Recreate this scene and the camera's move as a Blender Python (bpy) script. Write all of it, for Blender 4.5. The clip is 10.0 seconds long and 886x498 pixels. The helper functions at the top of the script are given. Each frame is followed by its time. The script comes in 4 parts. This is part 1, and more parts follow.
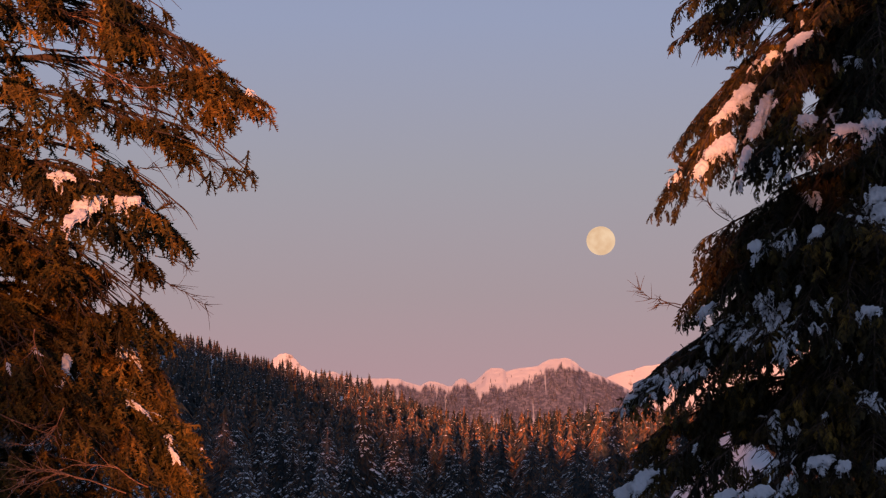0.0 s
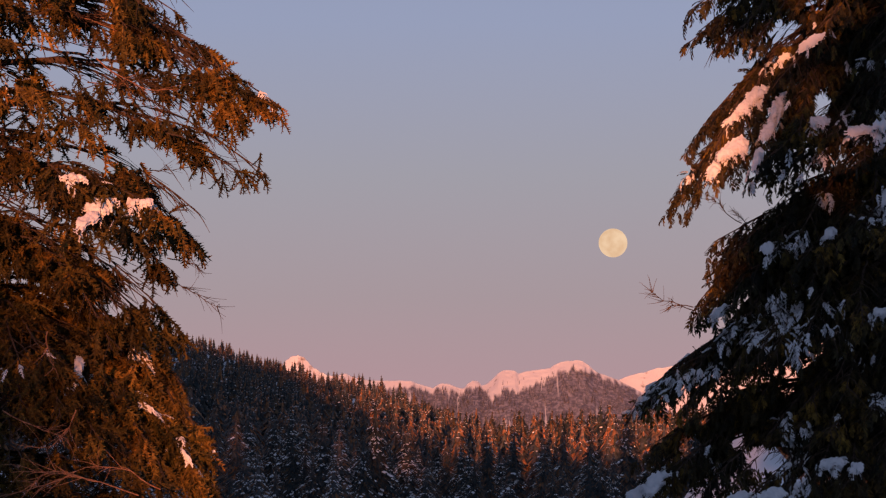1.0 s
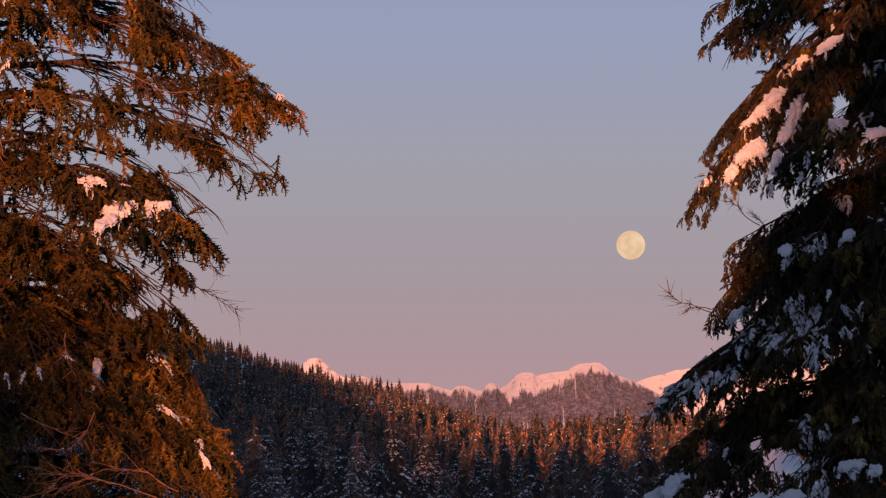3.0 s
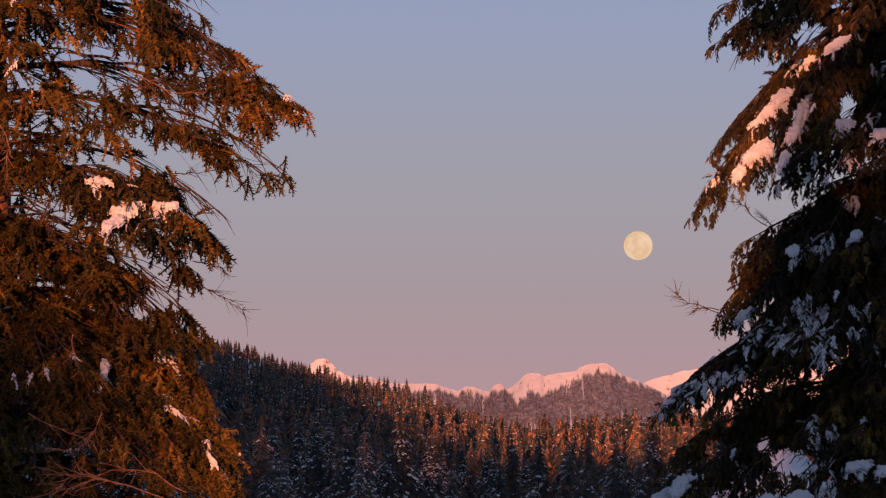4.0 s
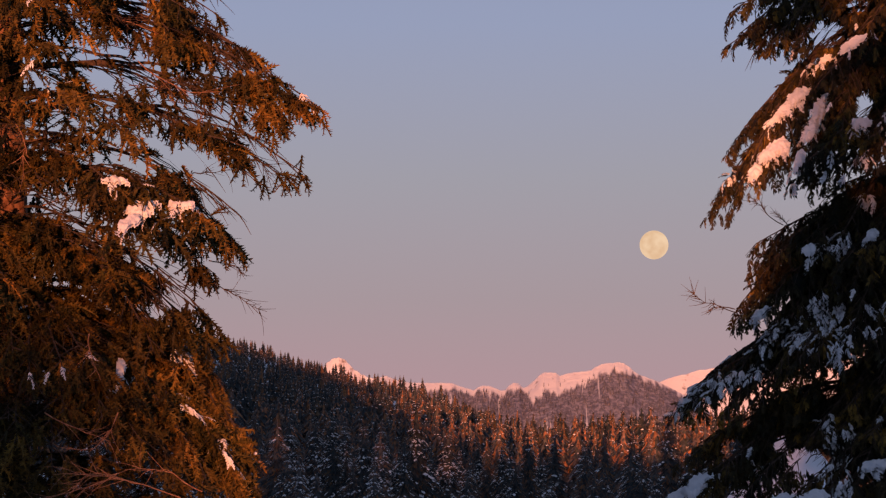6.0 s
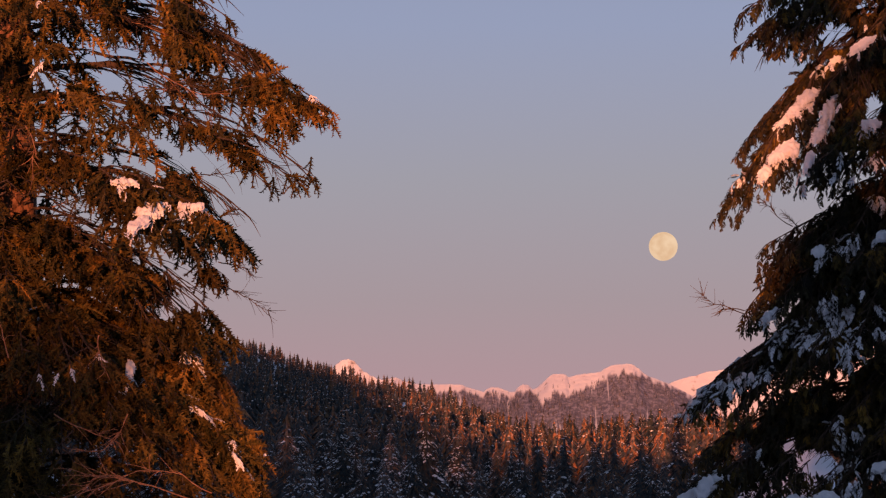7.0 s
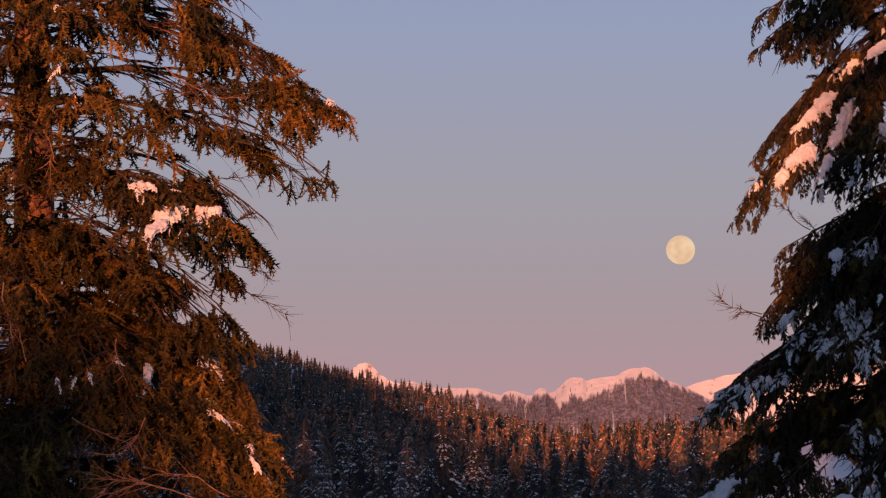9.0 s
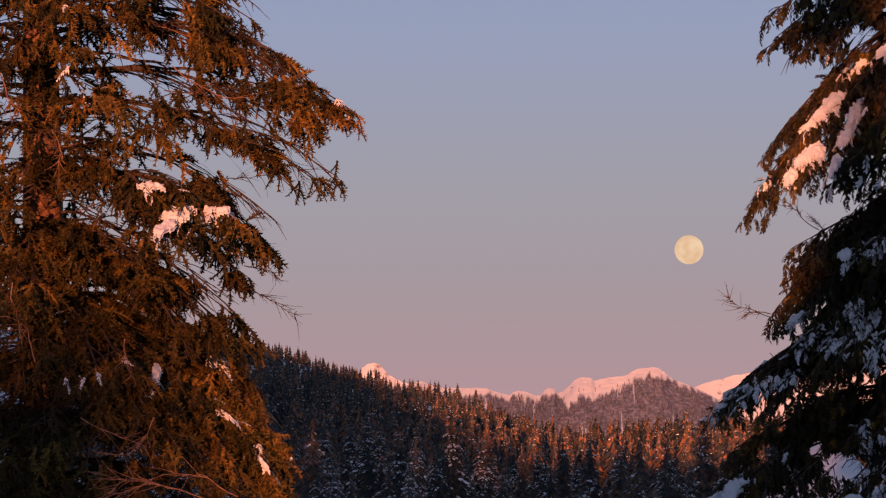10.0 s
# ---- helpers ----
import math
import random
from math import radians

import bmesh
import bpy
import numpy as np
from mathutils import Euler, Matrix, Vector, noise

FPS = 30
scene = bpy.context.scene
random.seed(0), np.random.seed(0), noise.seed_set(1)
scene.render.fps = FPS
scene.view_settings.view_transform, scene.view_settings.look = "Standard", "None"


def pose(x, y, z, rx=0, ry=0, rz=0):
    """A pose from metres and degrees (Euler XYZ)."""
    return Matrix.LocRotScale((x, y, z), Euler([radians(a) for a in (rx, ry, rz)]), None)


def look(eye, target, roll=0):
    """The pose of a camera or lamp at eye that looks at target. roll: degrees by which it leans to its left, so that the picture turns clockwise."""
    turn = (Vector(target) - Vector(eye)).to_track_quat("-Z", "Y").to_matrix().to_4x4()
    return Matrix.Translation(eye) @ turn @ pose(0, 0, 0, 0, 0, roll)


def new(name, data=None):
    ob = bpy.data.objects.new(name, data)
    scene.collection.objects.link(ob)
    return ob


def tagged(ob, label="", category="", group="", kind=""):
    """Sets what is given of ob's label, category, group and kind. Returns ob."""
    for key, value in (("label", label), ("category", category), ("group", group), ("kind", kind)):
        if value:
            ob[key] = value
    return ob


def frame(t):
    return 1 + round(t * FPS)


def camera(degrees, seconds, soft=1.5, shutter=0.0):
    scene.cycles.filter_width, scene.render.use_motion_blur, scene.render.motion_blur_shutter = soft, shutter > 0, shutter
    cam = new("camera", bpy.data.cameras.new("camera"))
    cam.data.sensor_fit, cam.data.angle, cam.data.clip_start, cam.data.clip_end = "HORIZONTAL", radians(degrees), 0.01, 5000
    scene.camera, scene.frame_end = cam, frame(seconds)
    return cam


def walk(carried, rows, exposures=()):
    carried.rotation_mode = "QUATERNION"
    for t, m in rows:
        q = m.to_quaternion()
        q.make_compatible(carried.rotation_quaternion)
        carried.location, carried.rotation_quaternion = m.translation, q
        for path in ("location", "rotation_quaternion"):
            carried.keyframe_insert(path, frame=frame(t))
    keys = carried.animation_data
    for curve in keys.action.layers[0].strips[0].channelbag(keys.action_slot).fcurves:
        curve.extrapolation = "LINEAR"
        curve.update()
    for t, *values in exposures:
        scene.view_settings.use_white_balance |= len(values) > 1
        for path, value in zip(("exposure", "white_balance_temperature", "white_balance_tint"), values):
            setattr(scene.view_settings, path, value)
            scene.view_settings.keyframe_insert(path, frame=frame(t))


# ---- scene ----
# the view: a long lens on a tripod-like stand, turning slowly to the left
cam = camera(16.0, 10.0, soft=1.25)
EYE = Vector((0.0, 0.0, 1.6))
TURNS = (  # seconds, degrees turned to the left, degrees tilted up
    (0.0, 0.000, 4.400), (0.5, 0.126, 4.426), (1.0, 0.222, 4.441), (1.5, 0.317, 4.456), (2.0, 0.393, 4.464),
    (2.5, 0.472, 4.472), (4.0, 0.678, 4.492), (4.5, 0.745, 4.489), (5.0, 0.811, 4.482), (5.5, 0.884, 4.478),
    (7.0, 1.135, 4.508), (7.5, 1.212, 4.533), (8.0, 1.294, 4.549), (8.5, 1.371, 4.564), (9.0, 1.448, 4.572),
    (9.5, 1.530, 4.575), (10.0, 1.602, 4.572))
walk(cam, [(t, pose(EYE.x - 0.0012 * t, EYE.y, EYE.z, 90 + up, 0, left)) for t, left, up in TURNS])

# ---- light: a setting sun behind the viewer, the full moon rising opposite ----
SUN_EL, SUN_AZ = 1.5, 6.0  # degrees: height, and the way its light leans to the right of +Y
TE, TA = math.tan(radians(SUN_EL)), math.tan(radians(SUN_AZ))
sun = new("sun", bpy.data.lights.new("sun", "SUN"))
sun.data.energy, sun.data.angle, sun.data.color = 6.2, radians(0.42), (1.0, 0.33, 0.145)
sun.matrix_world = look((0, 0, 0), (TA, 1.0, -TE))

world = bpy.data.worlds.new("evening_sky")
scene.world = world
world.use_nodes = True
wn, wl = world.node_tree.nodes, world.node_tree.links
back = wn["Background"]
sky = wn.new("ShaderNodeTexSky")
sky.sky_type, sky.sun_disc = "NISHITA", False
sky.sun_elevation, sky.sun_rotation = radians(SUN_EL), radians(180 + SUN_AZ)
sky.altitude, sky.dust_density, sky.ozone_density = 600, 2.0, 2.0
dim = wn.new("ShaderNodeVectorMath")
dim.operation = "SCALE"
dim.inputs["Scale"].default_value = 0.15
wl.new(sky.outputs["Color"], dim.inputs[0])
coord, sep = wn.new("ShaderNodeTexCoord"), wn.new("ShaderNodeSeparateXYZ")
belt = wn.new("ShaderNodeValToRGB")  # the rosy belt over the blue shadow of the earth, by height
wl.new(coord.outputs["Generated"], sep.inputs[0])
wl.new(sep.outputs["Z"], belt.inputs["Fac"])
stops = ((0.0, (0.62, 0.34, 0.38)), (0.040, (0.495, 0.338, 0.388)), (0.062, (0.440, 0.346, 0.396)), (0.100, (0.40, 0.376, 0.448)),
         (0.150, (0.345, 0.380, 0.562)), (0.40, (0.135, 0.172, 0.285)), (1.0, (0.074, 0.110, 0.205)))
while len(belt.color_ramp.elements) < len(stops):
    belt.color_ramp.elements.new(0.5)
for el, (p, c) in zip(belt.color_ramp.elements, stops):
    el.position, el.color = p, (*c, 1)
mixw = wn.new("ShaderNodeMix")
mixw.data_type = "RGBA"
mixw.inputs["Factor"].default_value = 0.82
wl.new(dim.outputs["Vector"], mixw.inputs["A"])
wl.new(belt.outputs["Color"], mixw.inputs["B"])
wl.new(mixw.outputs["Result"], back.inputs["Color"])
back.inputs["Strength"].default_value = 1.0

# ---- materials ----


def material(name, rough=0.8, spec=0.3):
    m = bpy.data.materials.new(name)
    m.use_nodes = True
    b = m.node_tree.nodes["Principled BSDF"]
    b.inputs["Roughness"].default_value = rough
    b.inputs["Specular IOR Level"].default_value = spec
    return m, m.node_tree.nodes, m.node_tree.links, b


def ramp(n, l, fac, stops):
    r = n.new("ShaderNodeValToRGB")
    while len(r.color_ramp.elements) < len(stops):
        r.color_ramp.elements.new(0.5)
    for e, (p, c) in zip(r.color_ramp.elements, stops):
        e.position, e.color = p, (*c, 1)
    l.new(fac, r.inputs["Fac"])
    return r.outputs["Color"]


def noise_fac(n, l, scale, detail=4, vector=None, kind="Object"):
    t = n.new("ShaderNodeTexNoise")
    t.inputs["Scale"].default_value, t.inputs["Detail"].default_value = scale, detail
    if vector is None:
        vector = n.new("ShaderNodeTexCoord").outputs[kind]
    l.new(vector, t.inputs["Vector"])
    return t.outputs["Fac"]


def mixed(n, l, a, b, fac, mode="MIX"):
    x = n.new("ShaderNodeMix")
    x.data_type, x.blend_type = "RGBA", mode
    for socket, v in ((x.inputs["A"], a), (x.inputs["B"], b), (x.inputs["Factor"], fac)):
        if isinstance(v, bpy.types.NodeSocket):
            l.new(v, socket)
        else:
            socket.default_value = v
    return x.outputs["Result"]


def bumped(n, l, b, fac, strength, distance):
    u = n.new("ShaderNodeBump")
    u.inputs["Strength"].default_value, u.inputs["Distance"].default_value = strength, distance
    l.new(fac, u.inputs["Height"])
    l.new(u.outputs["Normal"], b.inputs["Normal"])


def foliage(name, dark, mid, light, patch=1.6, toned=False, worn=(1.15, 0.86, 0.70), fresh=(1.0, 1.0, 1.0), grain=18.0):
    """Needles; toned ones take their shade from the age of each shoot, the others from each piece."""
    m, n, l, b = material(name, 0.65, 0.25)
    if toned:
        tone = n.new("ShaderNodeAttribute")
        tone.attribute_name = "tone"
        rnd = tone.outputs["Fac"]
    else:
        rnd = n.new("ShaderNodeNewGeometry").outputs["Random Per Island"]
    base = ramp(n, l, rnd, ((0.0, dark), (0.55, mid), (1.0, light)))
    brown = ramp(n, l, noise_fac(n, l, patch, 3), ((0.38, fresh), (0.72, worn)))
    own = ramp(n, l, n.new("ShaderNodeObjectInfo").outputs["Random"], ((0.0, (0.50, 0.58, 0.56)), (1.0, (1.40, 1.25, 1.15))))
    colour = mixed(n, l, mixed(n, l, base, brown, 1.0, "MULTIPLY"), own, 1.0, "MULTIPLY")
    fine = ramp(n, l, noise_fac(n, l, grain, 3), ((0.34, (0.45, 0.45, 0.45)), (0.60, (1.40, 1.40, 1.40))))
    colour = mixed(n, l, colour, fine, 1.0, "MULTIPLY")
    l.new(colour, b.inputs["Base Color"])
    return m


def make_snow(name, grain=40.0, tint=(0.84, 0.84, 0.85)):
    m, n, l, b = material(name, 0.75, 0.2)
    f = noise_fac(n, l, grain * 0.05, 5)
    l.new(ramp(n, l, f, ((0.3, tuple(c * 0.88 for c in tint)), (0.7, tint))), b.inputs["Base Color"])
    bumped(n, l, b, noise_fac(n, l, grain, 4), 0.5, 0.02)
    return m


def make_bark(name, dark, light):
    m, n, l, b = material(name, 0.9, 0.15)
    mp = n.new("ShaderNodeMapping")
    mp.inputs["Scale"].default_value = (1, 1, 0.22)
    l.new(n.new("ShaderNodeTexCoord").outputs["Object"], mp.inputs["Vector"])
    f = noise_fac(n, l, 22, 6, mp.outputs["Vector"])
    l.new(ramp(n, l, f, ((0.35, dark), (0.65, light))), b.inputs["Base Color"])
    bumped(n, l, b, f, 0.8, 0.03)
    return m


needle_left = foliage("hemlock_needles", (0.013, 0.012, 0.003), (0.080, 0.057, 0.011), (0.222, 0.138, 0.028), 1.6, True)
# dark and middle tones deepened, so the colour carries part of the cedar's shade
needle_right = foliage("shaded_cedar_needles", (0.005, 0.006, 0.002), (0.034, 0.028, 0.007), (0.165, 0.118, 0.021), 1.6, True)
needle_far = foliage("fir_needles", (0.028, 0.045, 0.056), (0.086, 0.096, 0.100), (0.34, 0.165, 0.066), 0.13, False, (1.25, 1.02, 0.92), (0.62, 0.68, 0.74), 1.3)
# needles of the mountain wood, the blue-grey haze of distance mixed into their colour
needle_hazed = foliage("hazed_needles", (0.10, 0.11, 0.16), (0.15, 0.16, 0.22), (0.24, 0.25, 0.32), 0.05, grain=0.4)
snow_near = make_snow("bough_snow", 40)
snow_far = make_snow("crown_snow", 2.0)
bark_left = make_bark("reddish_bark", (0.10, 0.045, 0.025), (0.30, 0.15, 0.085))
bark_dark = make_bark("dark_bark", (0.035, 0.025, 0.02), (0.11, 0.075, 0.055))
twig_wood = make_bark("dry_twig", (0.20, 0.09, 0.05), (0.36, 0.20, 0.12))


def make_ground():
    m, n, l, b = material("snow_ground", 0.8, 0.2)
    f = noise_fac(n, l, 0.02, 8)
    l.new(ramp(n, l, f, ((0.3, (0.55, 0.57, 0.62)), (0.6, (0.82, 0.84, 0.88)))), b.inputs["Base Color"])
    bumped(n, l, b, noise_fac(n, l, 0.6, 6), 0.6, 0.15)
    return m


def make_mountain():
    m, n, l, b = material("snow_and_rock", 0.85, 0.15)
    f = noise_fac(n, l, 0.085, 8)
    g = n.new("ShaderNodeSeparateXYZ")
    l.new(n.new("ShaderNodeNewGeometry").outputs["Normal"], g.inputs[0])
    fall = n.new("ShaderNodeMath")
    fall.operation = "MULTIPLY_ADD"
    l.new(f, fall.inputs[0])
    fall.inputs[1].default_value = 2.6
    l.new(g.outputs["Z"], fall.inputs[2])
    part_way = n.new("ShaderNodeMath")
    part_way.operation = "MULTIPLY"
    part_way.inputs[1].default_value = 0.4
    l.new(fall.outputs[0], part_way.inputs[0])
    bare = ramp(n, l, part_way.outputs[0], ((0.52, (0.20, 0.18, 0.18)), (0.68, (0.70, 0.73, 0.78))))
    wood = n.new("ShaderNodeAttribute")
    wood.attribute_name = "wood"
    # scrub between the trees, its colour shifted blue-grey to stand for distant haze
    hazed_scrub = ramp(n, l, noise_fac(n, l, 0.2, 4), ((0.40, (0.11, 0.12, 0.17)), (0.74, (0.30, 0.31, 0.38))))
    l.new(mixed(n, l, bare, hazed_scrub, wood.outputs["Fac"]), b.inputs["Base Color"])
    bumped(n, l, b, f, 0.4, 5.0)
    return m


ground_snow, mountain_mat = make_ground(), make_mountain()

# ---- mesh helpers ----
UP = np.array((0.0, 0.0, 1.0))


def unit(v):
    return v / (np.linalg.norm(v, axis=-1, keepdims=True) + 1e-9)


def tri_mesh(name, v, f, mats, mi=None, smooth=False):
    v, f = np.asarray(v, np.float32).reshape(-1, 3), np.asarray(f, np.int32).reshape(-1, 3)
    me = bpy.data.meshes.new(name)
    me.vertices.add(len(v))
    me.vertices.foreach_set("co", v.ravel())
    me.loops.add(f.size)
    me.loops.foreach_set("vertex_index", f.ravel())
    me.polygons.add(len(f))
    me.polygons.foreach_set("loop_start", np.arange(0, f.size, 3, dtype=np.int32))
    if mi is not None:
        me.polygons.foreach_set("material_index", np.asarray(mi, np.int32))
    me.polygons.foreach_set("use_smooth", np.full(len(f), smooth))
    for m in mats:
        me.materials.append(m)
    me.update(calc_edges=True)
    return me


class Soup:
    """Gathers triangles."""

    def __init__(self):
        self.v, self.f, self.n = [], [], 0

    def add(self, v, f):
        self.v.append(np.asarray(v, float))
        self.f.append(np.asarray(f, int) + self.n)
        self.n += len(v)

    def mesh(self, name, mat, smooth=False):
        return tri_mesh(name, np.concatenate(self.v), np.concatenate(self.f), [mat], None, smooth)


def part(name, me, parent, label=""):
    ob = new(name, me)
    ob.parent = parent
    return tagged(ob, label)


def tube(p, r, sides=6):
    """A tapered round branch along the points p."""
    p, r = np.asarray(p, float), np.asarray(r, float)
    t = unit(np.gradient(p, axis=0))
    a = unit(np.cross(t, np.where(np.abs(t[:, 2:3]) > 0.9, (1.0, 0, 0), (0, 0, 1.0))))
    b = np.cross(t, a)
    w = np.arange(sides) * 2 * math.pi / sides
    ring = a[:, None] * np.cos(w)[None, :, None] + b[:, None] * np.sin(w)[None, :, None]
    v = (p[:, None] + ring * r[:, None, None]).reshape(-1, 3)
    i, j = np.meshgrid(np.arange(len(p) - 1), np.arange(sides), indexing="ij")
    q = [(i * sides + j), (i * sides + (j + 1) % sides), ((i + 1) * sides + (j + 1) % sides), ((i + 1) * sides + j)]
    q = [x.ravel() for x in q]
    f = np.concatenate([np.stack((q[0], q[1], q[2]), 1), np.stack((q[0], q[2], q[3]), 1)])
    return v, f


def stamped(tv, tf, pos, xdir, up, scale):
    """Copies of one small shape at many places, its x along xdir."""
    x = unit(xdir)
    y = unit(np.cross(up, x))
    z = np.cross(x, y)
    rot = np.stack((x, y, z), 1)
    v = np.einsum("ni,mij->mnj", tv, rot) * np.asarray(scale)[:, None, None] + pos[:, None]
    f = tf[None] + (np.arange(len(pos)) * len(tv))[:, None, None]
    return v.reshape(-1, 3), f.reshape(-1, 3)


def brush_shape(rng, length, forks, reach, droop, barb, step, rows=4):
    """A shoot with a woody core, needled all round like a bottle brush, and a few side shoots."""
    v, f = [], []

    def shoot(a, d, ln, fall, thick):
        k = max(3, int(round(ln / step)))
        along = lambda q: a + d * (ln * q) - UP * (fall * ln * q * q)
        across = unit(np.cross(d, UP))
        over = np.cross(across, d)
        core = max(2, int(ln / 0.10))
        n = len(v)
        for i in range(core + 1):
            m = barb * 0.42 * thick * (1.0 - 0.6 * i / core)
            for o in range(3):
                w = o * 2.09 + 0.6 * i
                v.append(along(i / core) + across * math.cos(w) * m + over * math.sin(w) * m)
        for i in range(core):
            for o in range(3):
                p, q = n + i * 3 + o, n + i * 3 + (o + 1) % 3
                f.extend(((p, q, p + 3), (q, q + 3, p + 3)))
        for i in range(k):
            turn = rng.uniform(0, 6.28)
            for o in range(rows):
                w = turn + (o + rng.uniform(-0.35, 0.35)) * 2 * math.pi / rows
                ray = across * math.cos(w) + over * math.sin(w) * 0.85
                q = (i + rng.uniform(0, 1)) / k
                m = barb * thick * rng.uniform(0.7, 1.25) * (0.7 + 0.45 * math.sin(math.pi * (0.15 + 0.75 * q)))
                c, wd = along(q), d * step * 0.42
                n = len(v)
                v.extend((c - wd, c + wd, c + ray * m + d * m * 0.85))
                f.append((n, n + 1, n + 2))

    shoot(np.zeros(3), np.array((1.0, 0, 0)), length, droop, 1.0)
    for i in range(forks):
        s = 0.05 + 0.62 * (i + rng.uniform(0, 0.6)) / forks
        side = 1 if i % 2 else -1
        ang = rng.uniform(0.5, 0.95)
        d = np.array((math.cos(ang), side * math.sin(ang), rng.uniform(-0.40, 0.12)))
        shoot(np.array((length * s, 0, -droop * length * s * s)), unit(d), reach * (1.1 - 0.6 * s) * rng.uniform(0.7, 1.2), droop * 1.2, 0.85)
    return np.array(v), np.array(f)


def frond_shape(rng, length, fingers, reach, droop, width):
    """A flat, feathery spray: slim leaflets to both sides of a bent rib, their ends hanging."""
    v, f = [], []

    def leaflet(a, d, ln, w, fall):
        across = unit(np.cross(d, UP + rng.normal(size=3) * 0.25)) * w
        m = a + d * ln * rng.uniform(0.35, 0.6) - UP * fall * ln * 0.25
        e = a + d * ln - UP * fall * ln
        n = len(v)
        v.extend((a, m + across, m - across, e))
        f.extend(((n, n + 1, n + 2), (n + 2, n + 1, n + 3)))

    rib = lambda s: np.array((length * s, 0.0, -droop * length * s * s))
    for i in range(fingers):
        s = (i + rng.uniform(0.1, 0.9)) / fingers
        side = 1 if i % 2 else -1
        ang = rng.uniform(0.45, 0.95)
        d = unit(np.array((math.cos(ang), side * math.sin(ang), rng.uniform(-0.35, 0.2) - droop * s)))
        leaflet(rib(s), d, reach * (1.15 - 0.65 * s) * rng.uniform(0.7, 1.25), width * rng.uniform(0.8, 1.3), 0.35)
    for s in (0.0, 0.35, 0.7):
        d = rib(min(1.0, s + 0.45)) - rib(s)
        leaflet(rib(s), unit(d), np.linalg.norm(d) * 1.1, width * 1.1, 0.1)
    return np.array(v), np.array(f)


def ico(sub):
    bm = bmesh.new()
    bmesh.ops.create_icosphere(bm, subdivisions=sub, radius=1.0)
    v = np.array([x.co[:] for x in bm.verts])
    f = np.array([[x.index for x in q.verts] for q in bm.faces])
    bm.free()
    return v, f


ICO3 = ico(3)


def lump(rng, centre, size, shape, along):
    """A soft pillow of snow, flatter below, lying along a branch."""
    v = shape[0].copy()
    k = rng.normal(size=(6, 3)) * 2.0
    ph = rng.uniform(0, 6.28, 6)
    v *= 1 + 0.2 * np.sin(v @ k.T + ph).sum(1, keepdims=True) / 1.6
    v *= 1 + 0.05 * np.sin(v @ (k[::-1].T * 3.7) + ph).sum(1, keepdims=True) / 1.6
    v[:, 2] = np.where(v[:, 2] < 0, v[:, 2] * 0.4, v[:, 2])
    x = unit(np.asarray(along, float) + rng.normal(size=3) * 0.12)
    y = unit(np.cross(UP, x))
    return (v * np.asarray(size)) @ np.stack((x, y, np.cross(x, y))) + centre, shape[1]


# ---- the two near conifers ----


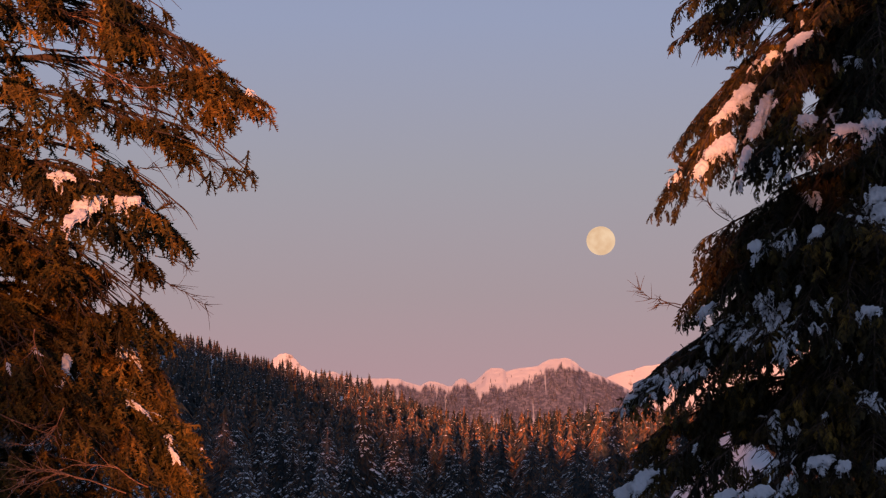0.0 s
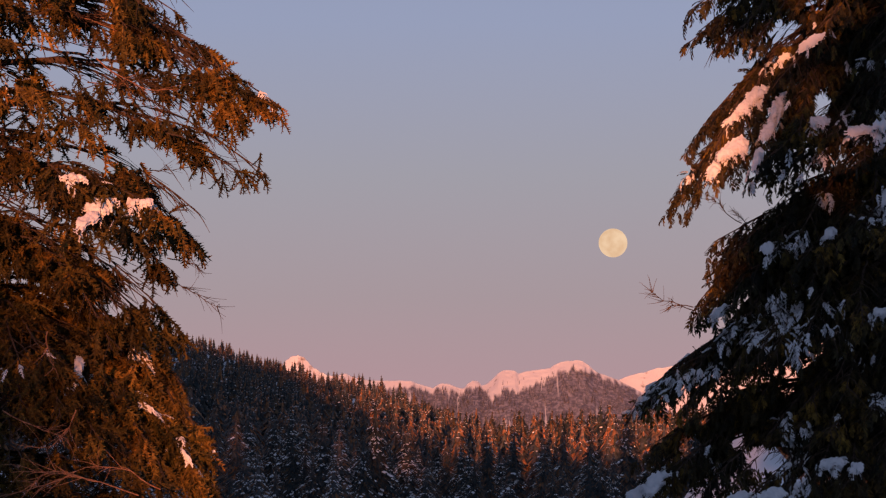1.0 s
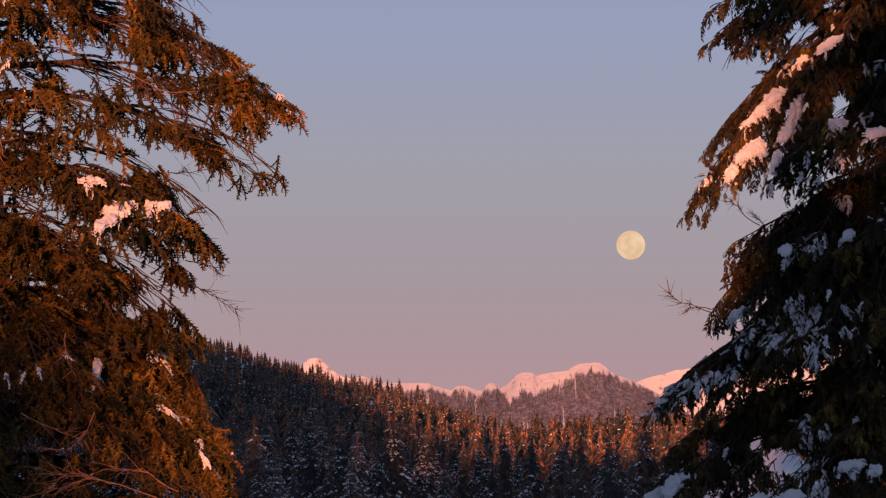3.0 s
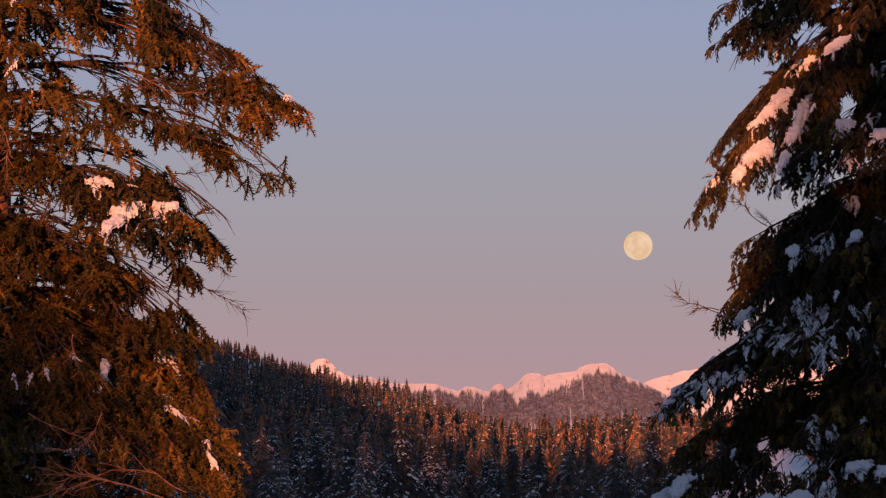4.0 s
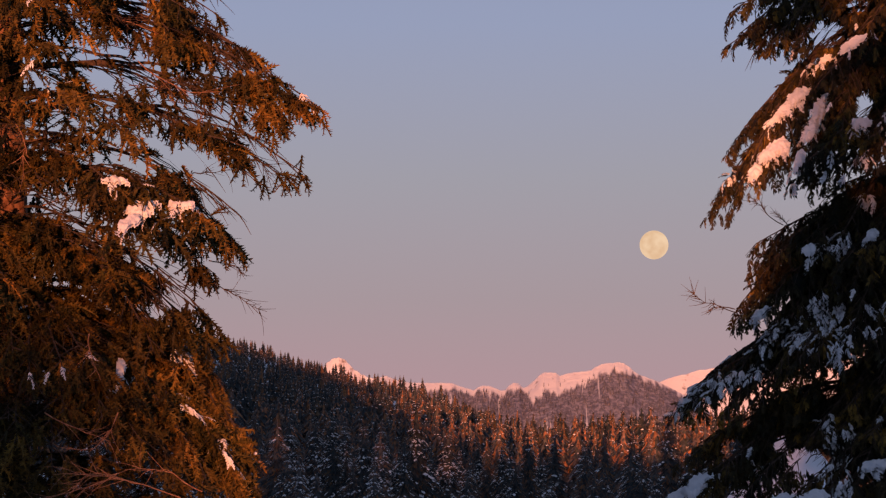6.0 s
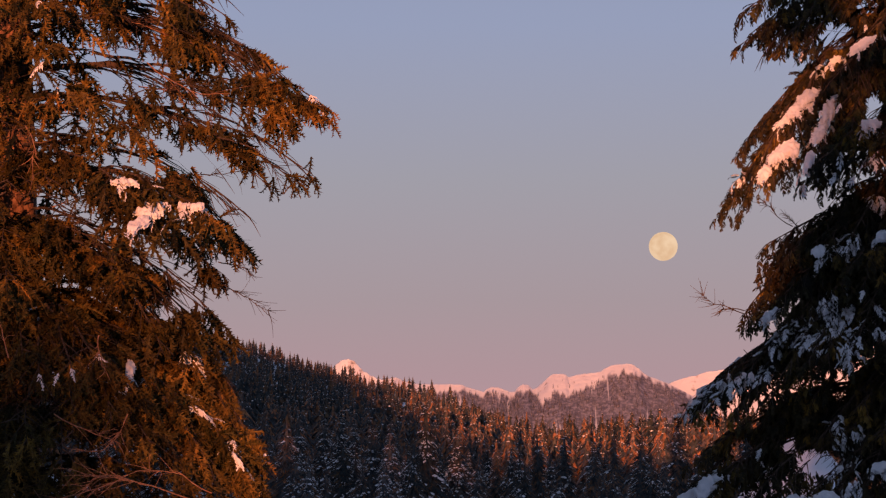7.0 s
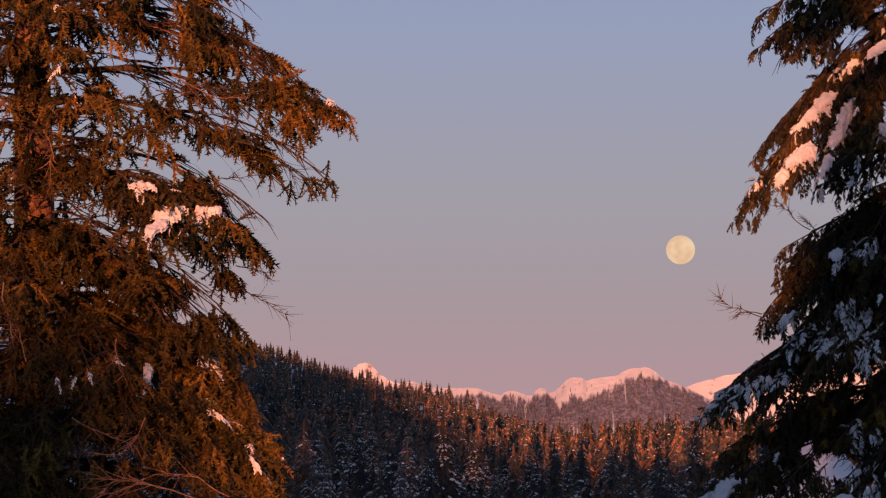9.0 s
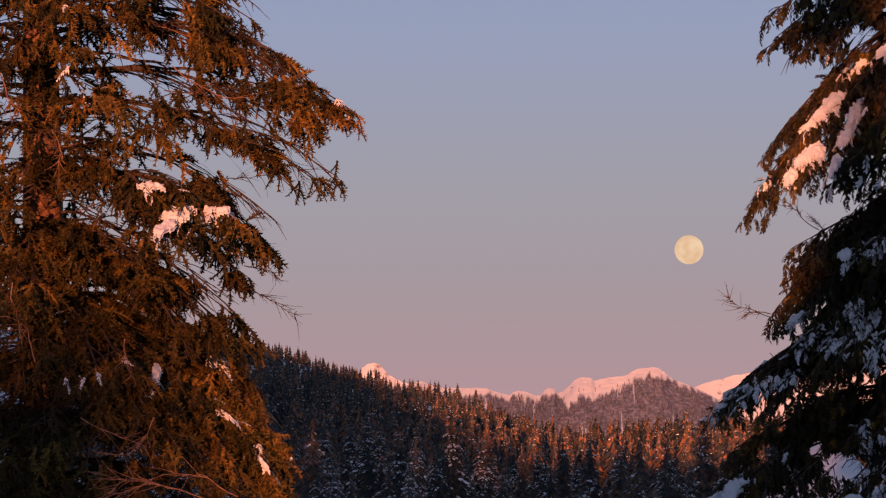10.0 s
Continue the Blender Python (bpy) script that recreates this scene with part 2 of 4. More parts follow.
def bough(tree, rng, a, b, arch, r0, style, amount=1.0, within=None, held=None, cut=False):
    """One limb from the trunk at a to its tip b, with its branchlets and needles; held gathers where snow can lie; cut ends it at the first opening."""
    a, b = np.asarray(a, float), np.asarray(b, float)
    ln = np.linalg.norm(b - a)
    s = np.linspace(0, 1, 14)
    side = unit(np.cross(b - a, UP))
    p = a + (b - a) * s[:, None] + UP * (arch * np.sin(math.pi * s ** 0.85))[:, None]
    p += side * (0.05 * ln * np.sin(s * rng.uniform(3, 6) + rng.uniform(0, 6)) * s * (1 - s))[:, None]
    p += np.cumsum(rng.normal(size=(14, 3)) * 0.013 * ln, axis=0) * (s * (1 - s) * 2)[:, None]
    p += UP * (style["hook"] * ln * (s - s ** 4))[:, None]
    wood = Soup()
    end = 14
    inside = np.ones(14, bool)
    if within is not None:  # no limb beyond the needles
        inside = within(p)
        inside[:3] = True
        if not inside.all():
            end = max(3, int(np.argmin(inside))) if cut else max(3, int(np.nonzero(inside)[0][-1]))
    thick = np.where(inside, r0 * (1 - s) ** 0.9 + 0.004, 0.0016)  # bare whips across the openings
    wood.add(*tube(p[:end], thick[:end], 6))
    tang = unit(np.gradient(p, axis=0))
    pos, xd, ups, sc = [], [], [], []
    count = max(6, int(ln * style["branchlets"] * amount))
    lo, hi = style["angle"]
    down = style["down"] * rng.uniform(*style["vary"])
    for i in range(count):
        q = style["bare"] + (0.99 - style["bare"]) * (i + rng.uniform(0, 1)) / count
        k = min(12, int(q * 13))
        base = p[k] + (p[k + 1] - p[k]) * (q * 13 - k)
        t = tang[k]
        sg = 1 if i % 2 else -1
        sv = unit(np.cross(t, UP))
        ang = rng.uniform(lo, hi)
        d = unit(t * math.cos(ang) + sv * math.sin(ang) * sg + UP * rng.uniform(-0.22, 0.12))
        bl = style["reach"] * (1.05 - 0.8 * q) * rng.uniform(0.6, 1.2) + 0.10
        u = np.linspace(0, 1, 6)
        c = base + d * bl * u[:, None] - UP * (style["hang"] * bl * u ** 1.8)[:, None]
        if k < end - 1 and (within is None or within(c[3:4])[0]):
            wood.add(*tube(c[[0, 2, 5]], (0.007 * (1 - u) + 0.0025)[[0, 2, 5]], 3))
        ct = unit(np.gradient(c, axis=0))
        n = max(2, int(bl / style["gap"]))
        for j in range(n):
            w = 0.2 + 0.8 * (j + rng.uniform(0, 1)) / n
            m = min(4, int(w * 5))
            pos.append(c[m] + (c[m + 1] - c[m]) * (w * 5 - m))
            xd.append(ct[m] + rng.normal(size=3) * style["stray"] - UP * down * rng.uniform(0.2, 1.4))
            ups.append(UP + rng.normal(size=3) * 0.3)
            sc.append(rng.uniform(*style["size"]))
    for w in np.linspace(style["bare"] + 0.08, 1, int(6 + ln * style["cover"])):  # shoots that hide the limb itself
        k = min(12, int(w * 13))
        pos.append(p[k] + (p[k + 1] - p[k]) * (w * 13 - k))
        xd.append(tang[k] + rng.normal(size=3) * 0.55 - UP * down * rng.uniform(-0.6, 1))
        ups.append(UP + rng.normal(size=3) * 0.3)
        sc.append(rng.uniform(0.7, 1.1))
    pos, xd, ups, sc = np.array(pos), unit(np.array(xd)), np.array(ups), np.array(sc)
    ok = np.ones(len(pos), bool)
    if style["clump"] < 1:
        ok &= np.array([noise.noise(Vector((q[0] * 1.7, q[1] * 0.22, q[2] * 3.4))) for q in pos]) < style["clump"]
    if within is not None:
        ok &= within(pos) & within(pos + xd * sc[:, None] * style["length"])
    pos, xd, ups, sc = pos[ok], xd[ok], ups[ok], sc[ok]
    limb = part("limb", wood.mesh("limb", style["bark"]), tree)
    if not len(pos):
        return p
    leaves, tones = Soup(), []
    tone = np.clip(np.array([0.45 + 0.55 * noise.noise(Vector(q) * 1.9) for q in pos]) + rng.normal(size=len(pos)) * 0.16, 0, 1)
    pick = rng.integers(0, len(style["sprays"]), len(pos))
    for i, (tv, tf) in enumerate(style["sprays"]):
        w = pick == i
        if w.any():
            leaves.add(*stamped(tv, tf, pos[w], xd[w], ups[w], sc[w]))
            tones.append(np.repeat(tone[w], len(tv)))
    me = leaves.mesh("foliage", style["needle"])
    me.attributes.new("tone", "FLOAT", "POINT").data.foreach_set("value", np.concatenate(tones).astype(np.float32))
    part("foliage", me, limb)
    if held is not None:
        held.append(np.concatenate([pos, xd, ups, sc[:, None]], axis=1))
    return p


def outer(pts, depth):
    """Which of the points lie on the crown's open front, and not behind others."""
    cell = np.floor(pts[:, [0, 2]] / 0.13).astype(int)
    key = cell[:, 0] * 10007 + cell[:, 1]
    _, inv = np.unique(key, return_inverse=True)
    near = np.full(inv.max() + 1, 1e9)
    np.minimum.at(near, inv, pts[:, 1])
    return pts[:, 1] < near[inv] + depth


def snow_patch(tree, rng, pts, x, z, half, wide, lean, r, slope):
    """A sheet of snow lying over the needles round (x, z), falling to one side by its lean in degrees and to the front by its slope."""
    c, s = math.cos(radians(lean)), -math.sin(radians(lean))
    dx, dz = pts[:, 0] - x, pts[:, 2] - z
    u, v = (dx * -c + dz * s) / half, (dx * s + dz * c) / wide
    near = pts[u * u + v * v < 1.6]
    if len(near) < 3:
        return
    m = np.stack((near[:, 0], near[:, 2], np.ones(len(near))), 1)
    plane = np.linalg.lstsq(np.concatenate([m, np.eye(3)[:2] * 0.6]), np.concatenate([near[:, 1], (0, 0)]), rcond=None)[0]
    plane[2] += np.percentile(near[:, 1] - m @ plane, 18)  # upon the foremost needles
    step = max(0.016, half / 20)
    gu, gv = np.meshgrid(np.arange(-1.4 * half, 1.4 * half, step), np.arange(-1.4 * wide, 1.4 * wide + step, step), indexing="ij")
    px, pz = x - c * gu + s * gv, z + s * gu + c * gv
    at = rng.uniform(0, 50)
    grain = np.array([(noise.noise(Vector((a * 7, b * 7, at))), noise.noise(Vector((a * 22, b * 22, at)))) for a, b in zip(px.ravel(), pz.ravel())])
    g1, g2 = grain[:, 0].reshape(px.shape), grain[:, 1].reshape(px.shape)
    f = 1.0 - np.sqrt((gu / half) ** 2 + (gv / wide) ** 2) + 0.12 + 0.55 * g1 + 0.50 * g2
    h = r * 0.9 * np.sqrt(np.clip(f, 0, 1)) * (1 + 0.5 * g2)
    py = px * plane[0] + pz * plane[1] + plane[2] + 0.05 * g1 + (pz - pz.max()) * slope + 0.06
    v = np.stack((px, py - 0.05 - 0.7 * h, pz + 0.6 * h), -1).reshape(-1, 3)
    n, m = px.shape
    i, j = np.meshgrid(np.arange(n - 1), np.arange(m - 1), indexing="ij")
    q = np.stack((i * m + j, (i + 1) * m + j, (i + 1) * m + j + 1, i * m + j + 1), -1).reshape(-1, 4)
    q = q[(f.ravel()[q] > 0).all(1)]
    if len(q) < 4:
        return
    tris = np.concatenate([q[:, [0, 1, 2]], q[:, [0, 2, 3]]])
    used, tris = np.unique(tris, return_inverse=True)
    soup = Soup()
    soup.add(v[used], tris.reshape(-1, 3))
    under = v[used] + np.array((0, 0.03, -0.03))
    soup.add(under, tris.reshape(-1, 3)[:, ::-1])
    tagged(part("snow_patch", soup.mesh("snow_patch", snow_near, True), tree, "soft sheet of snow lying on the needles"), kind="stuff")


def coat(tree, rng, laid, chosen, shapes):
    """Snow that covers single shoots in the shape of their needles."""
    p = laid[chosen]
    if not len(p):
        return
    soup = Soup()
    pick = rng.integers(0, len(shapes), len(p))
    for i, (v, f) in enumerate(shapes):
        w = pick == i
        if w.any():
            soup.add(*stamped(v, f, p[w, :3] + np.array((0, -0.015, 0.018)), p[w, 3:6] + UP * 0.1, p[w, 6:9], p[w, 9]))
    tagged(part("powder_snow", soup.mesh("powder_snow", snow_near), tree, "powder snow caught on the needles"), kind="stuff")


def dusted(rng, laid, rows, thin, lo):
    """The shoots that carry snow: those round the given spots, and more in drifts elsewhere."""
    x, z = laid[:, 0], laid[:, 2]
    chance = np.array([noise.noise(Vector(q) * 1.1) + 0.6 * noise.noise(Vector(q) * 3.7) for q in laid[:, :3]])
    chance = np.clip((chance - lo) * 2.5, 0, thin)
    for sx, sz, half, wide, lean, r in rows:
        c, s = math.cos(radians(lean)), -math.sin(radians(lean))
        d = np.sqrt((((x - sx) * -c + (z - sz) * s) / (half * 1.15)) ** 2 + (((x - sx) * s + (z - sz) * c) / (wide * 1.15)) ** 2)
        chance = np.maximum(chance, np.clip(1.55 - 1.1 * d, 0, 0.9))
    return rng.uniform(size=len(laid)) < chance


def bare_branch(tree, rng, a, b, fine=9, r=0.012, mat=None, label="bare reddish dead branch"):
    """A dead, needleless branch with fine side twigs."""
    a, b = np.asarray(a, float), np.asarray(b, float)
    s = np.linspace(0, 1, 10)
    ln = np.linalg.norm(b - a)
    p = a + (b - a) * s[:, None] + rng.normal(size=3) * 0.12 * ln * np.sin(math.pi * s)[:, None]
    p = p + np.cumsum(rng.normal(size=(10, 3)) * 0.02 * ln, axis=0) * (s * (1 - s) * 4)[:, None]
    wood = Soup()
    wood.add(*tube(p, r * (1 - s) + 0.0025, 5))
    t = unit(np.gradient(p, axis=0))
    for i in range(fine):
        k = int(rng.integers(2, 9))
        d = unit(t[k] + rng.normal(size=3) * 0.42)
        u = np.linspace(0, 1, 5)
        c = p[k] + d * (ln * rng.uniform(0.12, 0.38)) * u[:, None] + rng.normal(size=3) * 0.09 * ln * (u ** 2)[:, None]
        wood.add(*tube(c, 0.0035 * (1 - u) + 0.0018, 3))
    part("dead_branch", wood.mesh("dead_branch", mat or twig_wood), tree, label)


def trunk_of(tree, rng, height, r, lean, mat):
    s = np.linspace(0, 1, 24)
    p = np.stack((lean[0] * s + 0.05 * np.sin(s * 9), lean[1] * s, height * s), 1)
    v, f = tube(p, r * (1 - s) ** 0.8 + 0.02 + 0.12 * r * np.exp(-s * 30) * 6, 14)
    v[:, :2] += rng.normal(size=(len(v), 2)) * r * 0.05
    part("trunk", tri_mesh("trunk", v, f, [mat], None, True), tree)
    return lambda z: np.array((lean[0] * z / height, lean[1] * z / height, z))


rng = np.random.default_rng(11)
HEMLOCK = dict(clump=0.03, branchlets=7.5, bare=0.16, reach=0.78, hang=0.20, gap=0.185, down=0.48, vary=(0.1, 1.6), angle=(0.4, 1.2), length=0.34, stray=0.38, hook=0.07, cover=5, size=(0.75, 1.35),
               needle=needle_left, bark=bark_dark, sprays=[brush_shape(rng, rng.uniform(0.24, 0.38), 2, 0.18, 0.45, 0.046, 0.039) for _ in range(8)])
SWEEP = dict(HEMLOCK, clump=1, angle=(0.12, 0.45), down=0.25, hang=0.15)
HIGH_HEMLOCK = dict(HEMLOCK, clump=1, branchlets=5, gap=0.30, sprays=[brush_shape(rng, 0.60, 3, 0.30, 0.45, 0.07, 0.12) for _ in range(6)])
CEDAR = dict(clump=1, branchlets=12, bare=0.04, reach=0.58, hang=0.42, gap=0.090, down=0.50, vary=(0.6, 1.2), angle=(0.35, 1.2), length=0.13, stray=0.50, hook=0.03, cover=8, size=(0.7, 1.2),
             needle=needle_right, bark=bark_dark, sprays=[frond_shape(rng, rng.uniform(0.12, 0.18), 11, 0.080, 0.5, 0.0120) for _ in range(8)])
HEMLOCK_SNOW = [frond_shape(rng, 0.20, 12, 0.06, 0.3, 0.010) for _ in range(5)]
CEDAR_SNOW = [frond_shape(rng, 0.14, 10, 0.070, 0.5, 0.0135) for _ in range(5)]
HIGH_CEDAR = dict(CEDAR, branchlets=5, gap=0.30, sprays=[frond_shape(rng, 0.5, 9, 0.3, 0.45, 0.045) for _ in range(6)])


def near_hemlock():
    rng = np.random.default_rng(21)
    bx, by, bz = -6.16, 40.0, -2.2
    tree = new("hemlock_tree")
    tree.location = (bx, by, bz)
    tagged(tree, "tall sunlit hemlock with drooping snow-dusted boughs", "tree")
    axis = trunk_of(tree, rng, 29.0, 0.30, (-0.5, 0.2), bark_left)
    # how far the crown reaches to the open side, by height, and the openings between its boughs
    hz = np.array([0.95, 1.61, 2.0, 2.21, 2.5, 2.65, 2.81, 2.88, 2.99, 3.49, 3.68, 3.88, 4.02, 4.16, 4.37, 4.44, 4.79, 4.85, 5.23, 5.32, 5.4, 5.49, 5.87, 6.03, 6.15, 6.19, 6.44, 6.62, 6.84, 7.16, 7.25, 7.49, 7.92, 8.35, 10.09, 13.03])
    hx = np.array([-2.88, -2.95, -2.99, -3.07, -3.35, -3.59, -3.46, -3.35, -3.45, -3.54, -3.45, -3.71, -3.81, -3.46, -3.53, -3.07, -3.12, -2.93, -3.06, -2.85, -2.48, -2.24, -2.4, -2.68, -2.61, -2.13, -2.11, -2.4, -2.68, -2.9, -3.27, -3.36, -3.43, -3.49, -3.79, -4.38])
    gaps = ((-5.17, 7.57, 0.09, 0.12), (-5.12, 7.31, 0.07, 0.09), (-4.74, 7.64, 0.08, 0.12), (-4.56, 7.81, 0.08, 0.07), (-4.83, 7.2, 0.08, 0.04), (-4.62, 7.24, 0.09, 0.08), (-4.34, 6.99, 0.07, 0.12), (-4.11, 6.84, 0.07, 0.07), (-4.2, 6.48, 0.09, 0.06), (-4.41, 6.23, 0.17, 0.07), (-4.8, 5.9, 0.2, 0.09), (-4.55, 5.75, 0.15, 0.09), (-4.12, 5.87, 0.09, 0.16), (-3.82, 5.91, 0.2, 0.08), (-3.61, 5.82, 0.11, 0.09), (-3.44, 5.73, 0.09, 0.16), (-3.29, 5.53, 0.08, 0.16), (-6.25, 5.45, 0.07, 0.15), (-6.08, 5.27, 0.15, 0.07), (-5.39, 5.55, 0.11, 0.12), (-5.23, 5.84, 0.09, 0.09), (-3.87, 5.59, 0.08, 0.09), (-4.36, 4.66, 0.09, 0.16), (-3.45, 6.37, 0.07, 0.12))

    def airy(q):
        ok = np.ones(len(q), bool)
        lie = 39.4 / (q[:, 1] + by)  # the openings run through the crown towards the viewpoint
        for gx, gz, rx, rz in gaps:
            ok &= (((q[:, 0] + bx) * lie - gx) / (rx + 0.02)) ** 2 + (((q[:, 2] + bz - 1.6) * lie + 1.6 - gz) / (rz + 0.035)) ** 2 > 1
        # small chinks of sky all over the upper crown
        chink = np.array([noise.noise(Vector(((x + bx) * k * 4.2, 3.3, (z + bz) * k * 5.6))) for x, z, k in zip(q[:, 0], q[:, 2], lie)])
        free = np.interp((q[:, 2] + bz - 1.6) * lie + 1.6, (4.6, 5.4, 9.0, 10.0), (1.0, 0.38, 0.38, 1.0))
        return ok & (chink < free + np.clip(((q[:, 0] + bx) * lie + 3.5) * 1.2, 0, 1))

    def open_side(q):
        lie = 39.4 / (q[:, 1] + by)
        return airy(q) & ((q[:, 0] + bx) * lie < np.interp((q[:, 2] + bz - 1.6) * lie + 1.6, hz, hx) + 0.13)

    held = []

    def spread(root, mid, follow, arch, style, tips):
        """Boughs of one limb group: from the trunk at about the root's height to the tips (across, height, depth)."""
        for i, (tx, tz, ty) in enumerate(tips):
            tip = np.array((tx - bx - 0.04, ty, tz - bz + 0.04))
            if i % 4 == 0:  # a main limb, and the next three fork from it
                main = bough(tree, rng, axis(root + follow * (tz - mid) - bz), tip, arch * rng.uniform(0.8, 1.2), 0.034, style, 1.0, open_side, held)
            else:
                bough(tree, rng, main[rng.integers(3, 7)], tip, arch * rng.uniform(0.3, 0.7), 0.022, dict(style, bare=0.05), 1.1, open_side, held)

    # the high boughs
    spread(8.47, 7.47, 0.5, 0.2, dict(HEMLOCK, clump=-0.06), (
        (-3.33, 7.53, -0.3), (-3.45, 7.84, -0.2), (-3.54, 7.31, -0.8), (-3.72, 7.54, -1.2), (-3.3, 7.33, -0.4), (-4.11, 7.57, -1.5),
        (-3.91, 7.16, -1.4)))
    # the long bough that stands out against the sky
    spread(7.81, 6.44, 0.5, 0.45, dict(HEMLOCK, clump=0.08), (
        (-2.11, 6.21, -0.9), (-2.17, 6.41, -0.8), (-2.39, 6.34, -1.0), (-2.63, 6.3, -0.9), (-2.83, 6.47, -0.7), (-2.6, 6.58, -0.5),
        (-3.1, 6.8, -0.9)))
    # the boughs below it
    spread(7.07, 6.19, 0.5, 0.3, dict(HEMLOCK, clump=-0.06), (
        (-2.65, 6.09, -0.7), (-2.77, 6.42, -0.8), (-3.0, 5.89, -0.4), (-3.3, 6.15, -1.0), (-3.63, 6.39, -1.3)))
    # the forked bough
    spread(6.56, 5.54, 0.5, 0.3, dict(HEMLOCK, clump=-0.06), (
        (-2.41, 5.83, -0.6), (-2.25, 5.49, -0.6), (-2.48, 5.4, -0.8), (-2.81, 5.33, -0.9), (-2.7, 5.66, -0.5), (-3.0, 5.53, -0.8),
        (-3.48, 5.55, -0.6)))
    # hanging boughs of the middle
    spread(5.98, 4.62, 0.5, 0.35, dict(HEMLOCK, clump=-0.06), (
        (-2.95, 4.84, -0.5), (-3.13, 4.6, -0.4), (-3.11, 4.47, -0.3), (-3.25, 5.04, -0.7), (-3.56, 4.37, -0.4), (-3.51, 4.2, -0.2),
        (-3.65, 4.8, -1.0)))
    # boughs over the wooded hill
    spread(4.89, 3.61, 0.5, 0.3, HEMLOCK, (
        (-3.72, 3.89, -0.6), (-3.78, 4.02, -1.1), (-3.47, 3.68, -0.6), (-3.58, 3.49, -0.9), (-3.79, 3.59, -1.3), (-4.01, 3.85, -1.6),
        (-4.12, 3.29, -1.8), (-3.74, 3.03, -1.4)))
    # the boughs that carry the most snow
    spread(5.83, 5.37, 0.5, 0.2, dict(HEMLOCK, clump=0.4), (
        (-3.5, 4.94, -2.3), (-3.91, 4.74, -2.6), (-4.3, 4.67, -2.7), (-4.13, 5.17, -2.4), (-4.52, 5.22, -2.6), (-5.34, 6.48, -2.6),
        (-5.24, 6.4, -2.4)))
    # low boughs sweeping down in the sun
    spread(3.84, 2.15, 0.5, 0.35, SWEEP, (
        (-3.33, 2.87, -0.9), (-3.46, 2.97, -0.7), (-3.28, 2.48, -1.1), (-3.03, 2.2, -1.2), (-2.95, 1.99, -1.3), (-2.9, 1.64, -1.4),
        (-3.09, 1.79, -1.7), (-3.3, 2.06, -1.6), (-3.45, 2.34, -1.5), (-3.61, 2.62, -1.3), (-2.98, 1.48, -1.8), (-3.47, 1.75, -2.0),
        (-3.68, 2.19, -2.0), (-3.78, 1.78, -2.3)))
    # low boughs in front
    spread(3.95, 2.52, 0.5, 0.25, dict(HEMLOCK, clump=0.08), (
        (-5.1, 2.98, -2.7), (-4.77, 3.12, -2.6), (-5.48, 2.91, -2.8), (-5.72, 3.26, -2.6), (-4.31, 2.72, -2.5), (-4.61, 2.45, -2.8),
        (-5.06, 2.31, -2.9), (-5.6, 2.18, -2.9), (-4.16, 2.18, -2.6), (-5.18, 1.85, -3.0), (-5.88, 1.78, -2.8)))
    # the rest of the crown, shelf on shelf
    for z in np.arange(0.6, 11.0, 0.34):
        for k in range(5):
            az = (rng.uniform(-2.4, -1.2), rng.uniform(-math.pi, math.pi), rng.uniform(-3.3, -1.9), rng.uniform(-1.6, -0.4), rng.uniform(-1.0, 0.6))[k]
            wz = z + rng.uniform(-0.15, 0.15)
            room = np.interp(wz + bz, hz, hx) - bx
            far = min(room * rng.uniform(0.55, 0.95) / max(math.cos(az), 0.6), 3.2) if math.cos(az) > 0 else rng.uniform(1.6, 2.8)
            tip = axis(wz) + np.array((math.cos(az), math.sin(az), 0)) * far * (0.8, 1.0, 0.9, 0.9, 1.0)[k]
            facing = -3.0 < az < 0.7
            bough(tree, rng, axis(wz + rng.uniform(0.2, 0.7)), tip, rng.uniform(0.1, 0.3), 0.018, HEMLOCK if wz < 5.6 else dict(HEMLOCK, clump=-0.10),
                  rng.uniform(0.6, 1.0) * (1 if facing else 0.35) * (1.0 if wz < 6.0 else 0.7), open_side, held, True)
    # boughs towards the viewpoint and to the far side of the trunk
    for z in np.arange(0.7, 10.8, 0.42):
        for lo, hi, out in ((-2.4, -1.0, 1.2), (-2.0, -0.9, 1.9), (-3.4, -2.2, 2.2)):
            az, wz = rng.uniform(lo, hi), z + rng.uniform(-0.2, 0.2)
            tip = axis(wz) + np.array((math.cos(az), math.sin(az), 0)) * out * rng.uniform(0.6, 1.2)
            bough(tree, rng, axis(wz + rng.uniform(0.1, 0.6)), tip, rng.uniform(0.1, 0.3), 0.018, dict(HEMLOCK, clump=0.24 if out < 1.5 else 0.0, bare=0.3), 1.2, airy, held)
    for z in np.arange(11.0, 28.2, 0.6):
        for k in range(2):
            az = rng.uniform(-math.pi, math.pi)
            far = 0.35 + 3.5 * (28.4 - z) / 17.4 * rng.uniform(0.75, 1.1)
            tip = axis(z) + np.array((math.cos(az) * far, math.sin(az) * far, 0))
            bough(tree, rng, axis(z + far * 0.2), tip, far * 0.08, 0.03, HIGH_HEMLOCK, 0.8, open_side)
    # boughs that close the lower crown beside the trunk
    own = np.random.default_rng(77)
    for k in range(14):
        tz = 2.3 + 0.17 * k
        bough(tree, own, axis(tz - bz + 0.5), (own.uniform(-0.7, 0.1), own.uniform(-1.9, -1.3), tz - bz), 0.15, 0.018, dict(HEMLOCK, bare=0.2), 1.2, airy)
